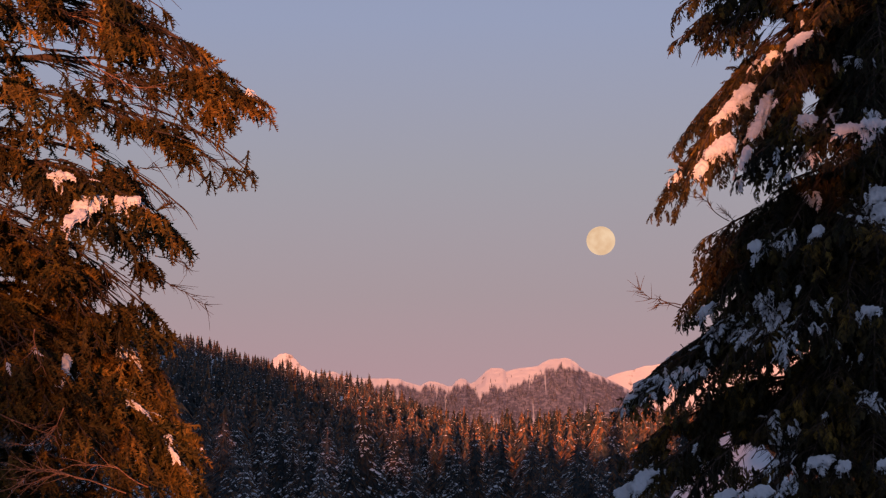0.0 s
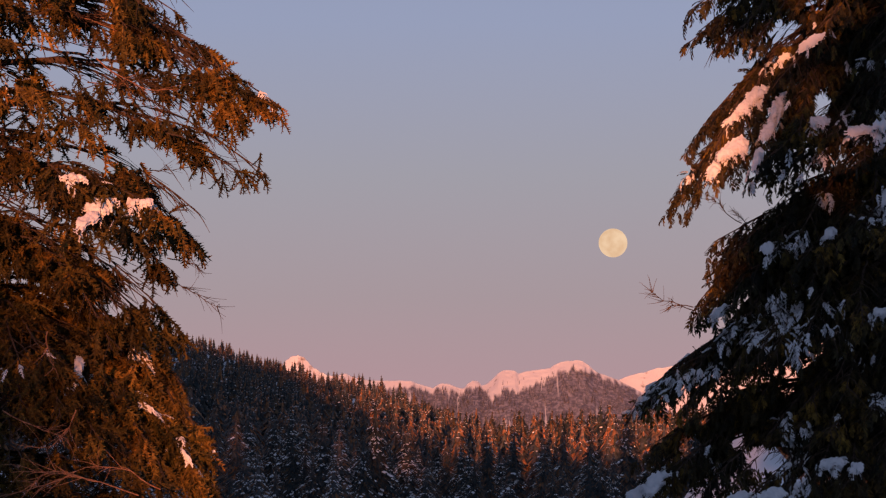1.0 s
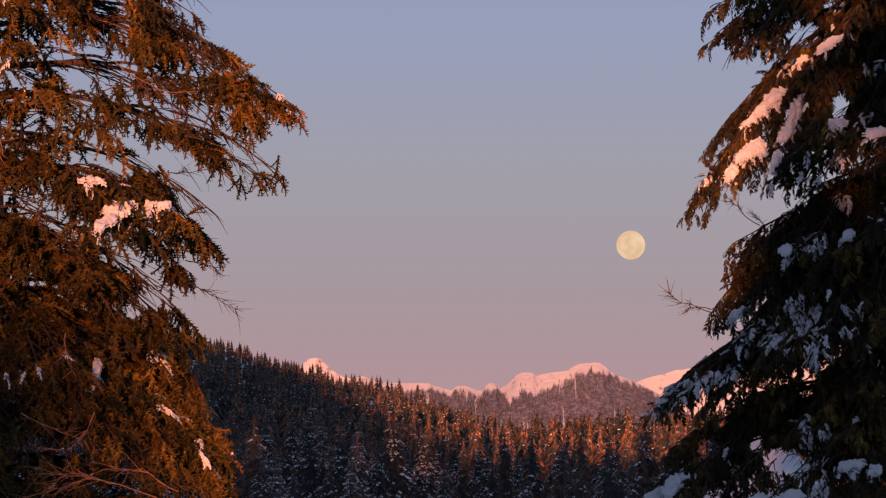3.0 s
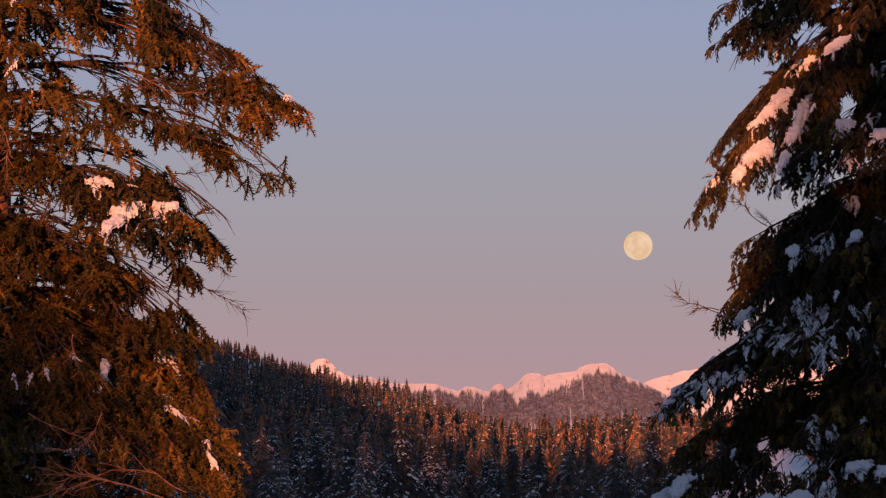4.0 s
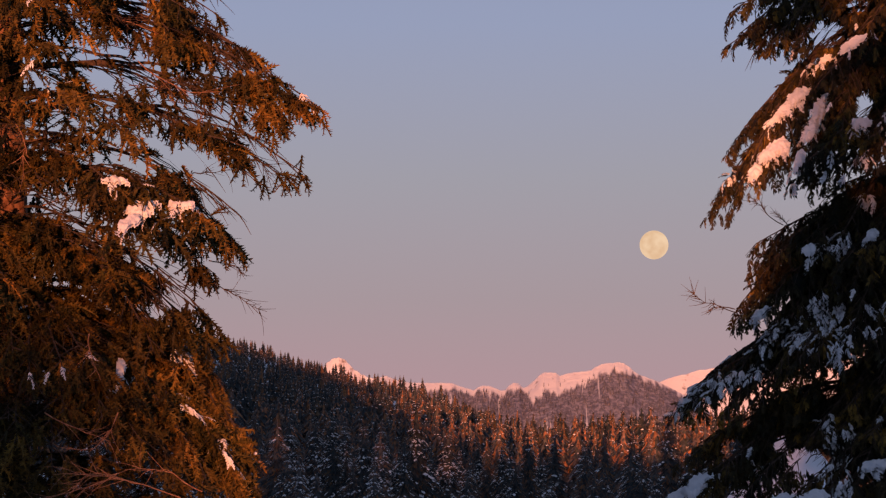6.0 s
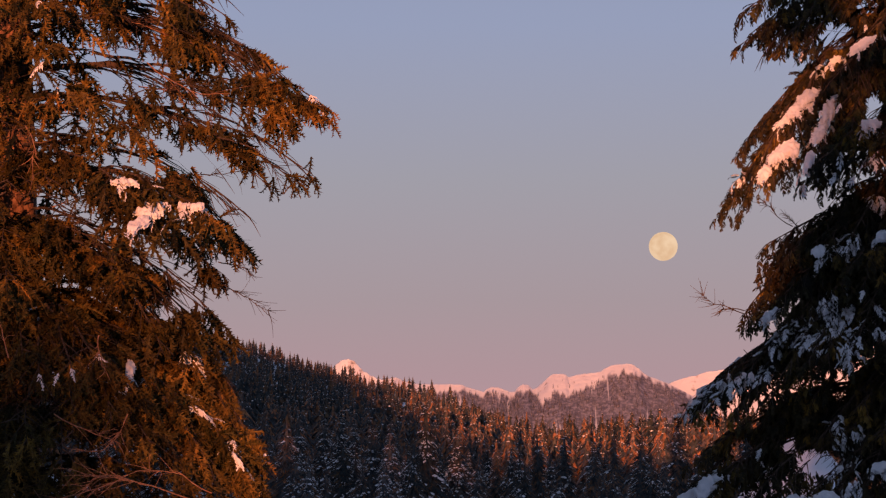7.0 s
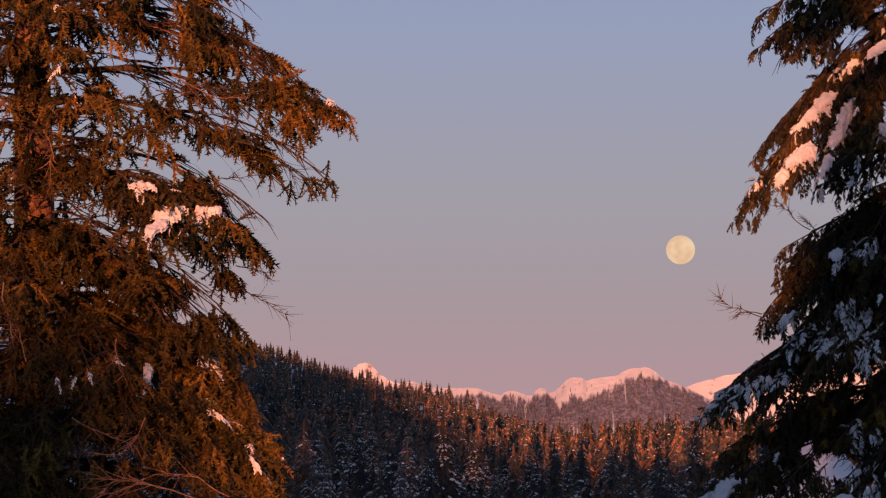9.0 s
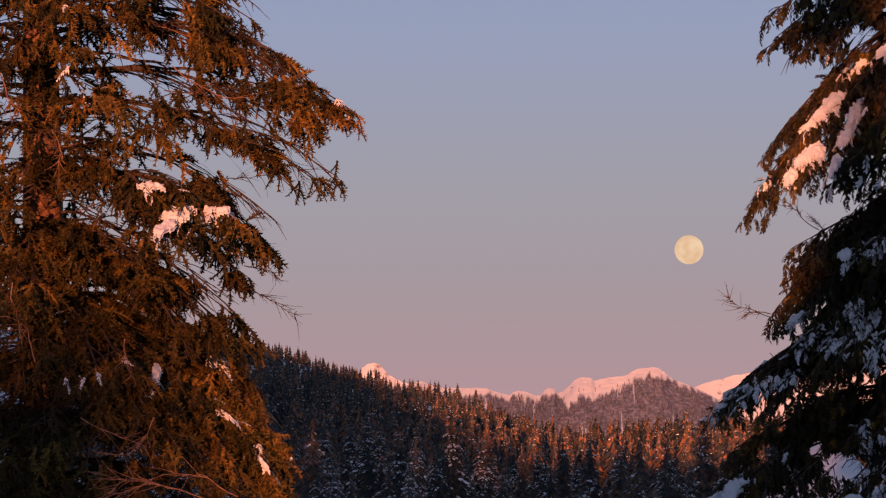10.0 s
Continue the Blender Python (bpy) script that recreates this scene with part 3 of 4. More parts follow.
    # dead twigs: from, to, depth
    for ax, az_, tx, tz, d in ((-3.57, 4.29, -2.89, 3.91, -0.3), (-3.64, 4.57, -3.18, 4.39, -0.3), (-4.58, 1.78, -5.44, 1.55, -3), (-4.05, 1.71, -5.18, 1.85, -3), (-5.33, 2.58, -4.53, 2.18, -2.9), (-4.46, 2.58, -5.06, 2.18, -2.9), (-5.89, 3.25, -6.23, 3.79, -2.8), (-6.17, 4.19, -6.03, 3.52, -2.8), (-5.78, 6.06, -5.64, 5.38, -2.4), (-6.44, 6.78, -6.16, 6.29, -2.2), (-4.81, 3.51, -4.72, 3.04, -2.9), (-3.47, 1.65, -4.6, 1.78, -2.8), (-3.71, 1.58, -4.91, 1.68, -3)):
        dark = tx > -3.2
        bare_branch(tree, rng, (ax - bx, d, az_ - bz), (tx - bx, d - 0.2, tz - bz), 26 if dark else 12, 0.006, bark_dark if dark else None,
                    "bare dark twig with fine side shoots" if dark else "bare reddish dead branch")
    # fine dry twigs showing through the open crown
    for _ in range(46):
        a = np.array((rng.uniform(0.3, 2.6), rng.uniform(-1.4, 0.5), rng.uniform(4.6, 10.0)))
        b = a + np.array((rng.uniform(0.4, 1.1), rng.uniform(-0.3, 0.3), rng.uniform(-0.7, 0.15)))
        if not open_side(b[None] + (0.35, 0, 0))[0]:
            continue
        red = rng.uniform() < 0.35
        bare_branch(tree, rng, a, b, 14, 0.006, None if red else bark_dark, "bare reddish dead branch" if red else "bare dark twig with fine side shoots")
    # snow on the boughs
    laid = np.concatenate(held)
    laid = laid[outer(laid, 0.30)]
    pts = laid[:, :3] + laid[:, 3:6] * 0.08
    spots = []

    def lie(rows):
        """Sheets where the snow is thick; every spot is remembered for the powder round it."""
        for x, z, *rest in rows:
            spots.append((x - bx, z - bz, *rest))
            if rest[-1] >= 0.06:
                snow_patch(tree, rng, pts, x - bx, z - bz, *rest, 0.9)

    # on the middle boughs: across, height, half length, half width, lean, thickness
    lie((
        (-4.3, 5.0, 0.15, 0.08, -10, 0.075), (-4.35, 4.83, 0.15, 0.08, 50, 0.065), (-4.12, 4.91, 0.11, 0.07, -35, 0.055), (-3.76, 5.08, 0.15, 0.06, -8, 0.06),
        (-4.19, 5.08, 0.15, 0.05, -5, 0.06), (-4.58, 5.37, 0.15, 0.05, 0, 0.07), (-4.27, 5.33, 0.11, 0.04, 0, 0.045), (-5.58, 6.73, 0.08, 0.06, 15, 0.055),
        (-5.44, 6.66, 0.14, 0.04, -20, 0.035), (-5.26, 6.66, 0.11, 0.04, 0, 0.03)))
    # on the boughs against the sky: across, height, half length, half width, lean, thickness
    lie((
        (-3.26, 7.04, 0.08, 0.04, -25, 0.045), (-3.0, 7.03, 0.15, 0.035, -20, 0.06), (-2.8, 6.9, 0.1, 0.03, -35, 0.06), (-2.32, 6.53, 0.1, 0.03, -35, 0.03),
        (-2.99, 6.41, 0.07, 0.04, 0, 0.06), (-2.76, 6.02, 0.11, 0.035, -10, 0.06), (-2.93, 5.66, 0.07, 0.04, 10, 0.045), (-2.44, 5.77, 0.13, 0.03, -10, 0.03),
        (-2.51, 5.63, 0.08, 0.03, -40, 0.03)))
    # on the lower boughs: across, height, half length, half width, lean, thickness
    lie((
        (-4.01, 4.11, 0.18, 0.04, -12, 0.05), (-4.22, 4.05, 0.08, 0.05, 0, 0.05), (-4.52, 3.1, 0.06, 0.14, 10, 0.06), (-3.94, 3.32, 0.1, 0.06, -30, 0.06),
        (-4.97, 3.28, 0.1, 0.04, 0, 0.05), (-5.23, 3.11, 0.15, 0.04, 0, 0.045), (-5.51, 3.04, 0.14, 0.04, 15, 0.04), (-4.88, 2.52, 0.06, 0.05, 0, 0.04),
        (-5.49, 2.55, 0.05, 0.07, 0, 0.035), (-4.67, 2.87, 0.1, 0.04, -20, 0.04)))
    # on the low sweeping boughs: across, height, half length, half width, lean, thickness
    lie((
        (-3.73, 2.63, 0.17, 0.024, -38, 0.06), (-3.48, 2.48, 0.15, 0.04, -35, 0.045), (-3.2, 2.27, 0.18, 0.022, -35, 0.06), (-3.35, 2.29, 0.1, 0.06, -30, 0.045),
        (-3.69, 2.38, 0.15, 0.03, -35, 0.055), (-3.27, 2.07, 0.16, 0.022, -50, 0.06), (-3.09, 1.86, 0.13, 0.04, -45, 0.045), (-5.93, 1.68, 0.06, 0.06, 0, 0.045),
        (-3.9, 2.76, 0.11, 0.04, -35, 0.045)))
    coat(tree, rng, laid, dusted(rng, laid, spots, 0.4, 0.62), HEMLOCK_SNOW)
    return tree


def near_cedar():
    rng = np.random.default_rng(33)
    bx, by, bz = 5.73, 42.0, -2.4
    tree = new("cedar_tree")
    tree.location = (bx, by, bz)
    tagged(tree, "dark shaded cedar with heavy drooping snow-laden boughs", "tree")
    axis = trunk_of(tree, rng, 26.0, 0.34, (0.2, 0.15), bark_dark)
    # how far the crown reaches to the open side, by height, and the openings between its boughs
    hz = np.array([0.8, 1.49, 1.9, 2.12, 2.47, 2.59, 2.85, 3.15, 3.48, 3.67, 3.78, 4.0, 4.3, 4.48, 4.63, 4.93, 5.09, 5.13, 5.48, 5.82, 6.16, 6.64, 7.09, 7.26, 7.32, 7.43, 7.92, 8.07, 8.52, 10.33, 13.38])
    hx = np.array([2.03, 2.14, 2.33, 2.34, 2.42, 2.23, 2.35, 2.57, 3.17, 3.19, 3.02, 3.09, 3.35, 3.29, 3.33, 3.39, 3.77, 2.7, 2.66, 2.98, 3.03, 3.46, 3.84, 3.97, 3.28, 2.98, 3.02, 3.04, 3.21, 3.56, 4.11])
    gaps = ((4.4, 7.68, 0.27, 0.18), (4.18, 7.35, 0.17, 0.08), (4.82, 6.73, 0.12, 0.2), (3.75, 5.33, 0.31, 0.16), (3.98, 5.56, 0.1, 0.16), (3.55, 5.43, 0.13, 0.21), (3.07, 2.24, 0.17, 0.15), (3.69, 2.31, 0.11, 0.12), (3.97, 2.12, 0.2, 0.17), (4.17, 2.07, 0.18, 0.17), (4.36, 3.06, 0.11, 0.2), (3.25, 2.63, 0.09, 0.11), (4.78, 8.05, 0.18, 0.08))

    def airy(q):
        ok = np.ones(len(q), bool)
        lie = 41.2 / (q[:, 1] + by)  # the openings run through the crown towards the viewpoint
        for gx, gz, rx, rz in gaps:
            ok &= (((q[:, 0] + bx) * lie - gx) / rx) ** 2 + (((q[:, 2] + bz - 1.6) * lie + 1.6 - gz) / rz) ** 2 > 1
        return ok

    def open_side(q):
        lie = 41.2 / (q[:, 1] + by)
        return airy(q) & ((q[:, 0] + bx) * lie > np.interp((q[:, 2] + bz - 1.6) * lie + 1.6, hz, hx) - 0.08)

    held = []

    def spread(root, mid, follow, arch, tips, amount=1.0):
        """Boughs of one limb group: from the trunk at about the root's height to the tips (across, height, depth)."""
        for i, (tx, tz, ty) in enumerate(tips):
            tip = np.array((tx - bx + 0.04, ty, tz - bz + 0.05))
            if i % 4 == 0:  # a main limb, and the next three fork from it
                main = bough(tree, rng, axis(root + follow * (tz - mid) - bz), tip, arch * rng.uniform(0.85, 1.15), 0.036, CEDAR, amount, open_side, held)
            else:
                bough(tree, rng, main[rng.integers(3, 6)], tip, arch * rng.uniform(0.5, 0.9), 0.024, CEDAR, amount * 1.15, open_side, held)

    # upper dark bough
    spread(9.28, 7.57, 0.64, 0.2, (
        (3.03, 7.51, -0.3), (3.34, 7.34, -0.6), (3.14, 8.04, -0.1), (3.55, 7.44, -0.9), (3.89, 7.38, -1.2), (4.15, 7.48, -1.4),
        (3.25, 7.73, -0.3), (3.8, 7.67, -0.4)))
    # great bough
    spread(8.59, 5.98, 0.07, 0.37, (
        (2.73, 5.21, -0.5), (3.02, 5.29, -0.7), (3.06, 6.17, -0.2), (3.35, 5.62, -0.9), (3.72, 5.39, -1.2), (3.4, 6.46, -0.3),
        (4.04, 5.64, -1.3), (4.38, 6.14, -1.6), (2.91, 5.6, -0.35), (3.66, 6.78, -0.25), (3.53, 5.8, -1.0), (3.97, 7.17, -0.2),
        (3.21, 5.84, -0.6), (4.5, 6.56, -1.5), (4.01, 6.0, -1.25)), 1.3)
    # near right
    spread(8.44, 6.45, 0.23, 0.3, (
        (5.23, 6.64, -2.0), (5.28, 6.18, -2.3), (5.53, 6.71, -2.6), (5.42, 6.25, -2.5)))
    # shelf
    spread(6.84, 5.89, 1, 0.22, (
        (4.95, 5.97, -2.0), (5.14, 5.74, -2.3), (5.45, 5.75, -2.5), (4.62, 5.8, -1.7), (4.57, 6.19, -1.5)))
    # left knob
    spread(5.75, 4.71, 0.3, 0.14, (
        (3.39, 4.7, -0.4), (3.44, 4.91, -0.3), (3.56, 4.57, -0.6), (3.71, 4.74, -0.8), (3.84, 4.47, -1.0), (3.95, 4.84, -1.0),
        (4.12, 4.69, -1.5), (4.45, 4.59, -1.8), (4.72, 4.69, -2.0), (5.11, 4.91, -2.3), (5.51, 4.75, -2.5),
        (4.04, 5.08, -0.9), (4.18, 5.28, -0.8), (3.84, 4.94, -0.8), (4.32, 5.47, -0.9), (4.41, 5.0, -1.2), (4.14, 4.92, -1.3)))
    # mid left tips
    spread(5.77, 4.12, 0.47, 0.2, (
        (3.08, 3.82, -0.4), (3.17, 4.05, -0.3), (3.3, 3.9, -0.6), (3.4, 4.35, -0.3), (3.37, 4.55, -0.2), (3.62, 4.03, -0.9),
        (3.61, 4.17, -0.8), (3.8, 3.86, -1.0), (4.01, 3.63, -1.2), (3.76, 4.32, -0.8), (4.09, 3.98, -1.2), (3.5, 3.7, -0.7), (3.4, 3.57, -0.6), (3.7, 3.59, -0.8)))
    # snow-laden middle
    spread(4.86, 3.43, 0, 0.29, (
        (3.44, 3.57, -1.0), (3.56, 3.2, -1.3), (3.83, 3.27, -1.5), (4.04, 3.26, -1.6), (4.26, 3.21, -1.9), (4.42, 3.5, -1.9),
        (4.73, 3.49, -2.1), (5.09, 3.66, -2.4), (5.43, 3.72, -2.5),
        (3.72, 2.92, -1.0), (3.93, 2.83, -1.2), (3.52, 2.98, -0.9), (4.08, 2.91, -1.4)))
    # long low bough
    spread(4.49, 2.87, 0.58, 0.26, (
        (2.27, 2.62, -0.6), (2.34, 2.78, -0.4), (2.55, 2.69, -0.9), (2.9, 2.62, -1.1), (3.27, 2.8, -1.3), (2.53, 2.95, -0.2),
        (2.79, 3.16, -0.1), (3.06, 2.92, -0.9), (3.05, 3.32, -0.1)))
    # lowest
    spread(3.01, 1.9, 1, 0.26, (
        (2.34, 2.01, -0.8), (2.48, 1.78, -1.0), (2.56, 2.19, -0.9), (2.74, 2.34, -0.7), (2.16, 1.49, -1.2), (2.38, 1.62, -1.4),
        (2.66, 1.71, -1.5), (3.03, 1.54, -1.7), (3.38, 1.53, -1.9), (3.76, 1.53, -2.0), (4.11, 1.53, -2.2), (4.55, 1.78, -2.3),
        (4.93, 1.74, -2.4), (5.34, 1.78, -2.5), (4.67, 2.31, -2.2), (5.22, 2.56, -2.4), (4.89, 2.81, -2.2),
        (3.25, 1.78, -1.2), (3.66, 1.75, -1.5), (4.02, 1.71, -1.7), (4.4, 1.64, -2.0), (2.9, 1.78, -1.0), (3.39, 2.37, -0.9), (3.47, 2.59, -0.8), (4.38, 2.39, -1.6), (4.43, 2.1, -1.8), (2.78, 2.12, -0.6)), 1.35)
    # the dark inside of the crown, whorl on whorl
    for z in np.arange(0.3, 11.5, 0.34):
        for k in range(4):
            az = rng.uniform(-math.pi, math.pi) if k < 2 else rng.uniform(-3.2, -1.4)
            if math.cos(az) > 0.5 and k != 1:
                continue
            wz = z + rng.uniform(-0.15, 0.15)
            room = bx - np.interp(wz + bz, hz, hx)
            far = room * rng.uniform(0.5, 0.85) / max(-math.cos(az), 0.55) if math.cos(az) < 0 else rng.uniform(1.4, 2.4)
            tip = axis(wz) + np.array((math.cos(az) * min(far, 3.0), math.sin(az) * min(far, 2.0), 0))
            facing = math.sin(az) < 0.4 and math.cos(az) < 0.3
            bough(tree, rng, axis(wz + rng.uniform(0.7, 1.4)), tip, rng.uniform(0.15, 0.35), 0.04, CEDAR,
                  rng.uniform(0.6, 0.9) * (1 if facing else 0.25), open_side, held, True)
    for z in np.arange(11.5, 25.2, 0.6):
        for k in range(2):
            az = rng.uniform(-math.pi, math.pi)
            far = 0.35 + 3.0 * (25.4 - z) / 14.0 * rng.uniform(0.75, 1.1)
            tip = axis(z) + np.array((math.cos(az) * far, math.sin(az) * far, 0))
            bough(tree, rng, axis(z + far * 0.35), tip, far * 0.1, 0.03, HIGH_CEDAR, 0.8, open_side)
    for ax, az_, tx, tz in ((3.16, 4.07, 2.58, 4.3), (3.16, 4.03, 2.82, 4.03), (3.81, 5.19, 3.43, 5.5), (4.08, 2.03, 4.42, 2.12), (3.88, 5.16, 3.68, 5.35)):
        bare_branch(tree, rng, (ax - bx, -0.2, az_ - bz), (tx - bx, -0.3, tz - bz), 22, 0.005, bark_dark, "bare dark twig with fine side shoots")
    for ax, az_, tx, tz in ((5.39, 8.28, 4.22, 7.46), (4.67, 7.84, 4.57, 7.58), (4.94, 8.02, 4.63, 7.6)):
        bare_branch(tree, rng, (ax - bx, -0.4, az_ - bz), (tx - bx, -0.5, tz - bz), 3, 0.03, bark_dark, "stout dark limb, bare of needles")
    # snow: sheets on the boughs, then powder on the needles
    laid = np.concatenate(held)
    laid = laid[outer(laid, 0.30)]
    pts = laid[:, :3] + laid[:, 3:6] * 0.08
    spots = []

    def lie(rows):
        """Sheets where the snow is thick; every spot is remembered for the powder round it."""
        for x, z, *rest in rows:
            spots.append((x - bx, z - bz, *rest))
            if rest[-1] >= 0.06:
                snow_patch(tree, rng, pts, x - bx, z - bz, *rest, 0.45)

    # on the great bough: across, height, half length, half width, lean, thickness
    lie((
        (4.58, 7.41, 0.15, 0.07, 25, 0.06), (4.86, 7.54, 0.07, 0.04, 30, 0.05), (4.36, 7.35, 0.1, 0.06, 30, 0.06), (4.15, 7.21, 0.09, 0.06, 40, 0.05),
        (3.98, 6.84, 0.16, 0.07, 35, 0.07), (3.82, 6.69, 0.18, 0.06, 40, 0.065), (3.69, 6.56, 0.13, 0.05, 35, 0.06), (4.2, 6.62, 0.18, 0.08, 60, 0.075),
        (4.1, 6.36, 0.19, 0.07, 55, 0.07), (3.58, 6.06, 0.16, 0.10, 40, 0.08), (3.7, 6.13, 0.12, 0.10, 30, 0.075), (3.39, 5.83, 0.12, 0.07, 40, 0.06),
        (3.09, 5.85, 0.12, 0.05, 45, 0.045), (3.9, 5.91, 0.16, 0.06, 65, 0.06), (3.79, 5.58, 0.13, 0.05, 65, 0.05), (4.04, 6.91, 0.12, 0.04, 20, 0.05)))
    # on the upper shelves: across, height, half length, half width, lean, thickness
    lie((
        (4.7, 6.38, 0.12, 0.07, 10, 0.06), (5.13, 6.19, 0.16, 0.06, 0, 0.07), (5.48, 6.22, 0.22, 0.06, 0, 0.07), (5.38, 6.08, 0.1, 0.06, 0, 0.06),
        (4.68, 5.96, 0.13, 0.1, 20, 0.04), (4.84, 5.47, 0.1, 0.07, 20, 0.04), (5.58, 5.39, 0.19, 0.1, 10, 0.07), (5.65, 5.15, 0.16, 0.1, 10, 0.07),
        (4.78, 4.92, 0.09, 0.06, 10, 0.06), (4.39, 4.87, 0.19, 0.09, 20, 0.035), (4.04, 4.76, 0.09, 0.07, 40, 0.06), (3.94, 4.6, 0.07, 0.05, 40, 0.05)))
    # on the middle boughs: across, height, half length, half width, lean, thickness
    lie((
        (3.43, 3.96, 0.16, 0.05, 35, 0.06), (3.36, 3.88, 0.09, 0.04, 30, 0.05), (3.72, 3.77, 0.25, 0.15, 25, 0.04), (3.94, 3.66, 0.15, 0.16, 40, 0.035),
        (3.52, 3.58, 0.15, 0.1, 40, 0.035), (4.33, 3.84, 0.18, 0.19, 60, 0.05), (4.37, 3.51, 0.16, 0.16, 60, 0.045), (4.5, 4.17, 0.16, 0.06, 10, 0.05),
        (4.35, 4.02, 0.12, 0.07, 30, 0.05), (4.89, 3.99, 0.13, 0.1, 20, 0.05), (4.79, 3.74, 0.12, 0.07, 20, 0.05), (5.38, 3.88, 0.13, 0.05, 5, 0.065)))
    # on the long low boughs: across, height, half length, half width, lean, thickness
    lie((
        (2.41, 2.74, 0.19, 0.05, 35, 0.05), (2.69, 2.91, 0.19, 0.06, 33, 0.055), (2.95, 3.05, 0.21, 0.06, 28, 0.055), (3.28, 3.18, 0.22, 0.07, 20, 0.055),
        (2.54, 2.92, 0.18, 0.04, 40, 0.04), (2.8, 3.1, 0.16, 0.04, 40, 0.035), (2.47, 2.3, 0.19, 0.07, 60, 0.06), (2.35, 2.11, 0.1, 0.04, 65, 0.05),
        (2.57, 1.75, 0.21, 0.09, 35, 0.06), (2.35, 1.62, 0.18, 0.07, 35, 0.06), (2.76, 1.86, 0.1, 0.06, 30, 0.05), (3.6, 1.56, 0.15, 0.06, 15, 0.06)))
    # on the lowest boughs: across, height, half length, half width, lean, thickness
    lie((
        (4.0, 1.59, 0.19, 0.07, 10, 0.06), (4.33, 1.67, 0.12, 0.09, 40, 0.05), (4.75, 1.98, 0.15, 0.06, 12, 0.07), (5.03, 1.92, 0.09, 0.06, 25, 0.06),
        (5.53, 1.95, 0.09, 0.06, 10, 0.065), (5.41, 2.76, 0.09, 0.1, 60, 0.05), (4.93, 2.52, 0.07, 0.05, 10, 0.04), (5.59, 6.36, 0.07, 0.22, 80, 0.04),
        (5.36, 7.14, 0.06, 0.22, 75, 0.04), (4.17, 4.13, 0.16, 0.09, 30, 0.03)))
    coat(tree, rng, laid, dusted(rng, laid, spots, 0.4, 0.48), CEDAR_SNOW)
    # the thick round cushion on the back of the long low bough
    soup = Soup()
    for x, z in ((3.14, 3.31), (2.96, 3.20), (2.78, 3.05)):
        v, f = lump(rng, (x - bx, 0.25, z - bz - 0.06), (0.22, 0.18, 0.14), ICO3, (-0.8, 0, -0.55))
        soup.add(v, f)
    part("snow_pillow", soup.mesh("snow_pillow", snow_near, True), tree, "thick soft cushion of snow")
    return tree


# ---- the land ----


def ridge_height(x, y):
    """Height of the snow-covered ground: a shelf by the viewer, a valley, and the wooded slopes beyond."""
    x, y = np.asarray(x, float), np.asarray(y, float)
    far = np.maximum(y, 1.0)
    u = np.degrees(np.arctan2(x, far))
    crest_el = np.interp(u, (-10.62, -6.51, -4.97, -3.94, -2.92, -2.3, -1.48, -0.35, 0.68, 1.50, 2.22, 3.25, 4.79, 9.41), (3.225, 2.907, 2.773, 2.455, 2.105, 1.98, 1.80, 1.31, 0.91, 0.945, 1.03, 1.03, 1.274, 1.428))
    crest_d = np.interp(u, (-9.0, -5.0, 0.5, 9.0), (2100.0, 1950.0, 1350.0, 1300.0))
    zc = 1.6 + np.tan(np.radians(crest_el)) * crest_d
    s = np.clip((far - 380.0) / (crest_d - 380.0), 0, 1)
    slope = -8.0 + (zc + 8.0) * (0.6 * s + 0.4 * s * s)
    beyond = zc - (far - crest_d) * 0.10
    z = np.where(far < crest_d, slope, np.maximum(beyond, -30.0))
    shelf = -np.clip(y - 6.0, 0, None) * 0.045
    z = np.where(y < 150, np.maximum(shelf, -6.5), np.where(y < 380, -6.5 - 1.5 * (y - 150) / 230, z))
    z = np.where(y < 0, 0.0, z)
    rise = np.exp(-((u - 5.3) / 1.9) ** 2) * np.clip((far - 90) / 70, 0, 1) * np.clip((330 - far) / 120, 0, 1)
    return z + rise * 11.5


def build_ground():
    az = np.radians(np.unique(np.concatenate([np.arange(-180, -12, 6.0), np.arange(-12, 12, 0.2), np.arange(12, 180.1, 6.0)])))
    r = np.concatenate([[0.5], np.geomspace(2, 4900, 150)])
    A, R = np.meshgrid(az, r)
    X, Y = np.sin(A) * R, np.cos(A) * R
    Z = ridge_height(X, Y)
    rng = np.random.default_rng(5)
    Z += (0.04 * np.sin(X * 0.9 + 1) * np.sin(Y * 0.7) + 0.25 * np.sin(X * 0.11) * np.sin(Y * 0.09 + 2)) * np.clip(R / 30, 0, 1)
    v = np.stack((X, Y, Z), -1).reshape(-1, 3)
    n, m = len(r), len(az)
    i, j = np.meshgrid(np.arange(n - 1), np.arange(m - 1), indexing="ij")
    a, b, c, d = [q.ravel() for q in (i * m + j, i * m + j + 1, (i + 1) * m + j + 1, (i + 1) * m + j)]
    f = np.concatenate([np.stack((a, c, b), 1), np.stack((a, d, c), 1)])
    hub = len(v)
    v = np.concatenate([v, [(0, 0, 0)]])
    k = np.arange(m - 1)
    f = np.concatenate([f, np.stack((np.full(m - 1, hub), k, k + 1), 1)[:, ::-1]])
    tagged(new("ground", tri_mesh("ground", v, f, [ground_snow], None, True)), "snow-covered ground falling to a wooded valley", "ground", kind="structure")


build_ground()


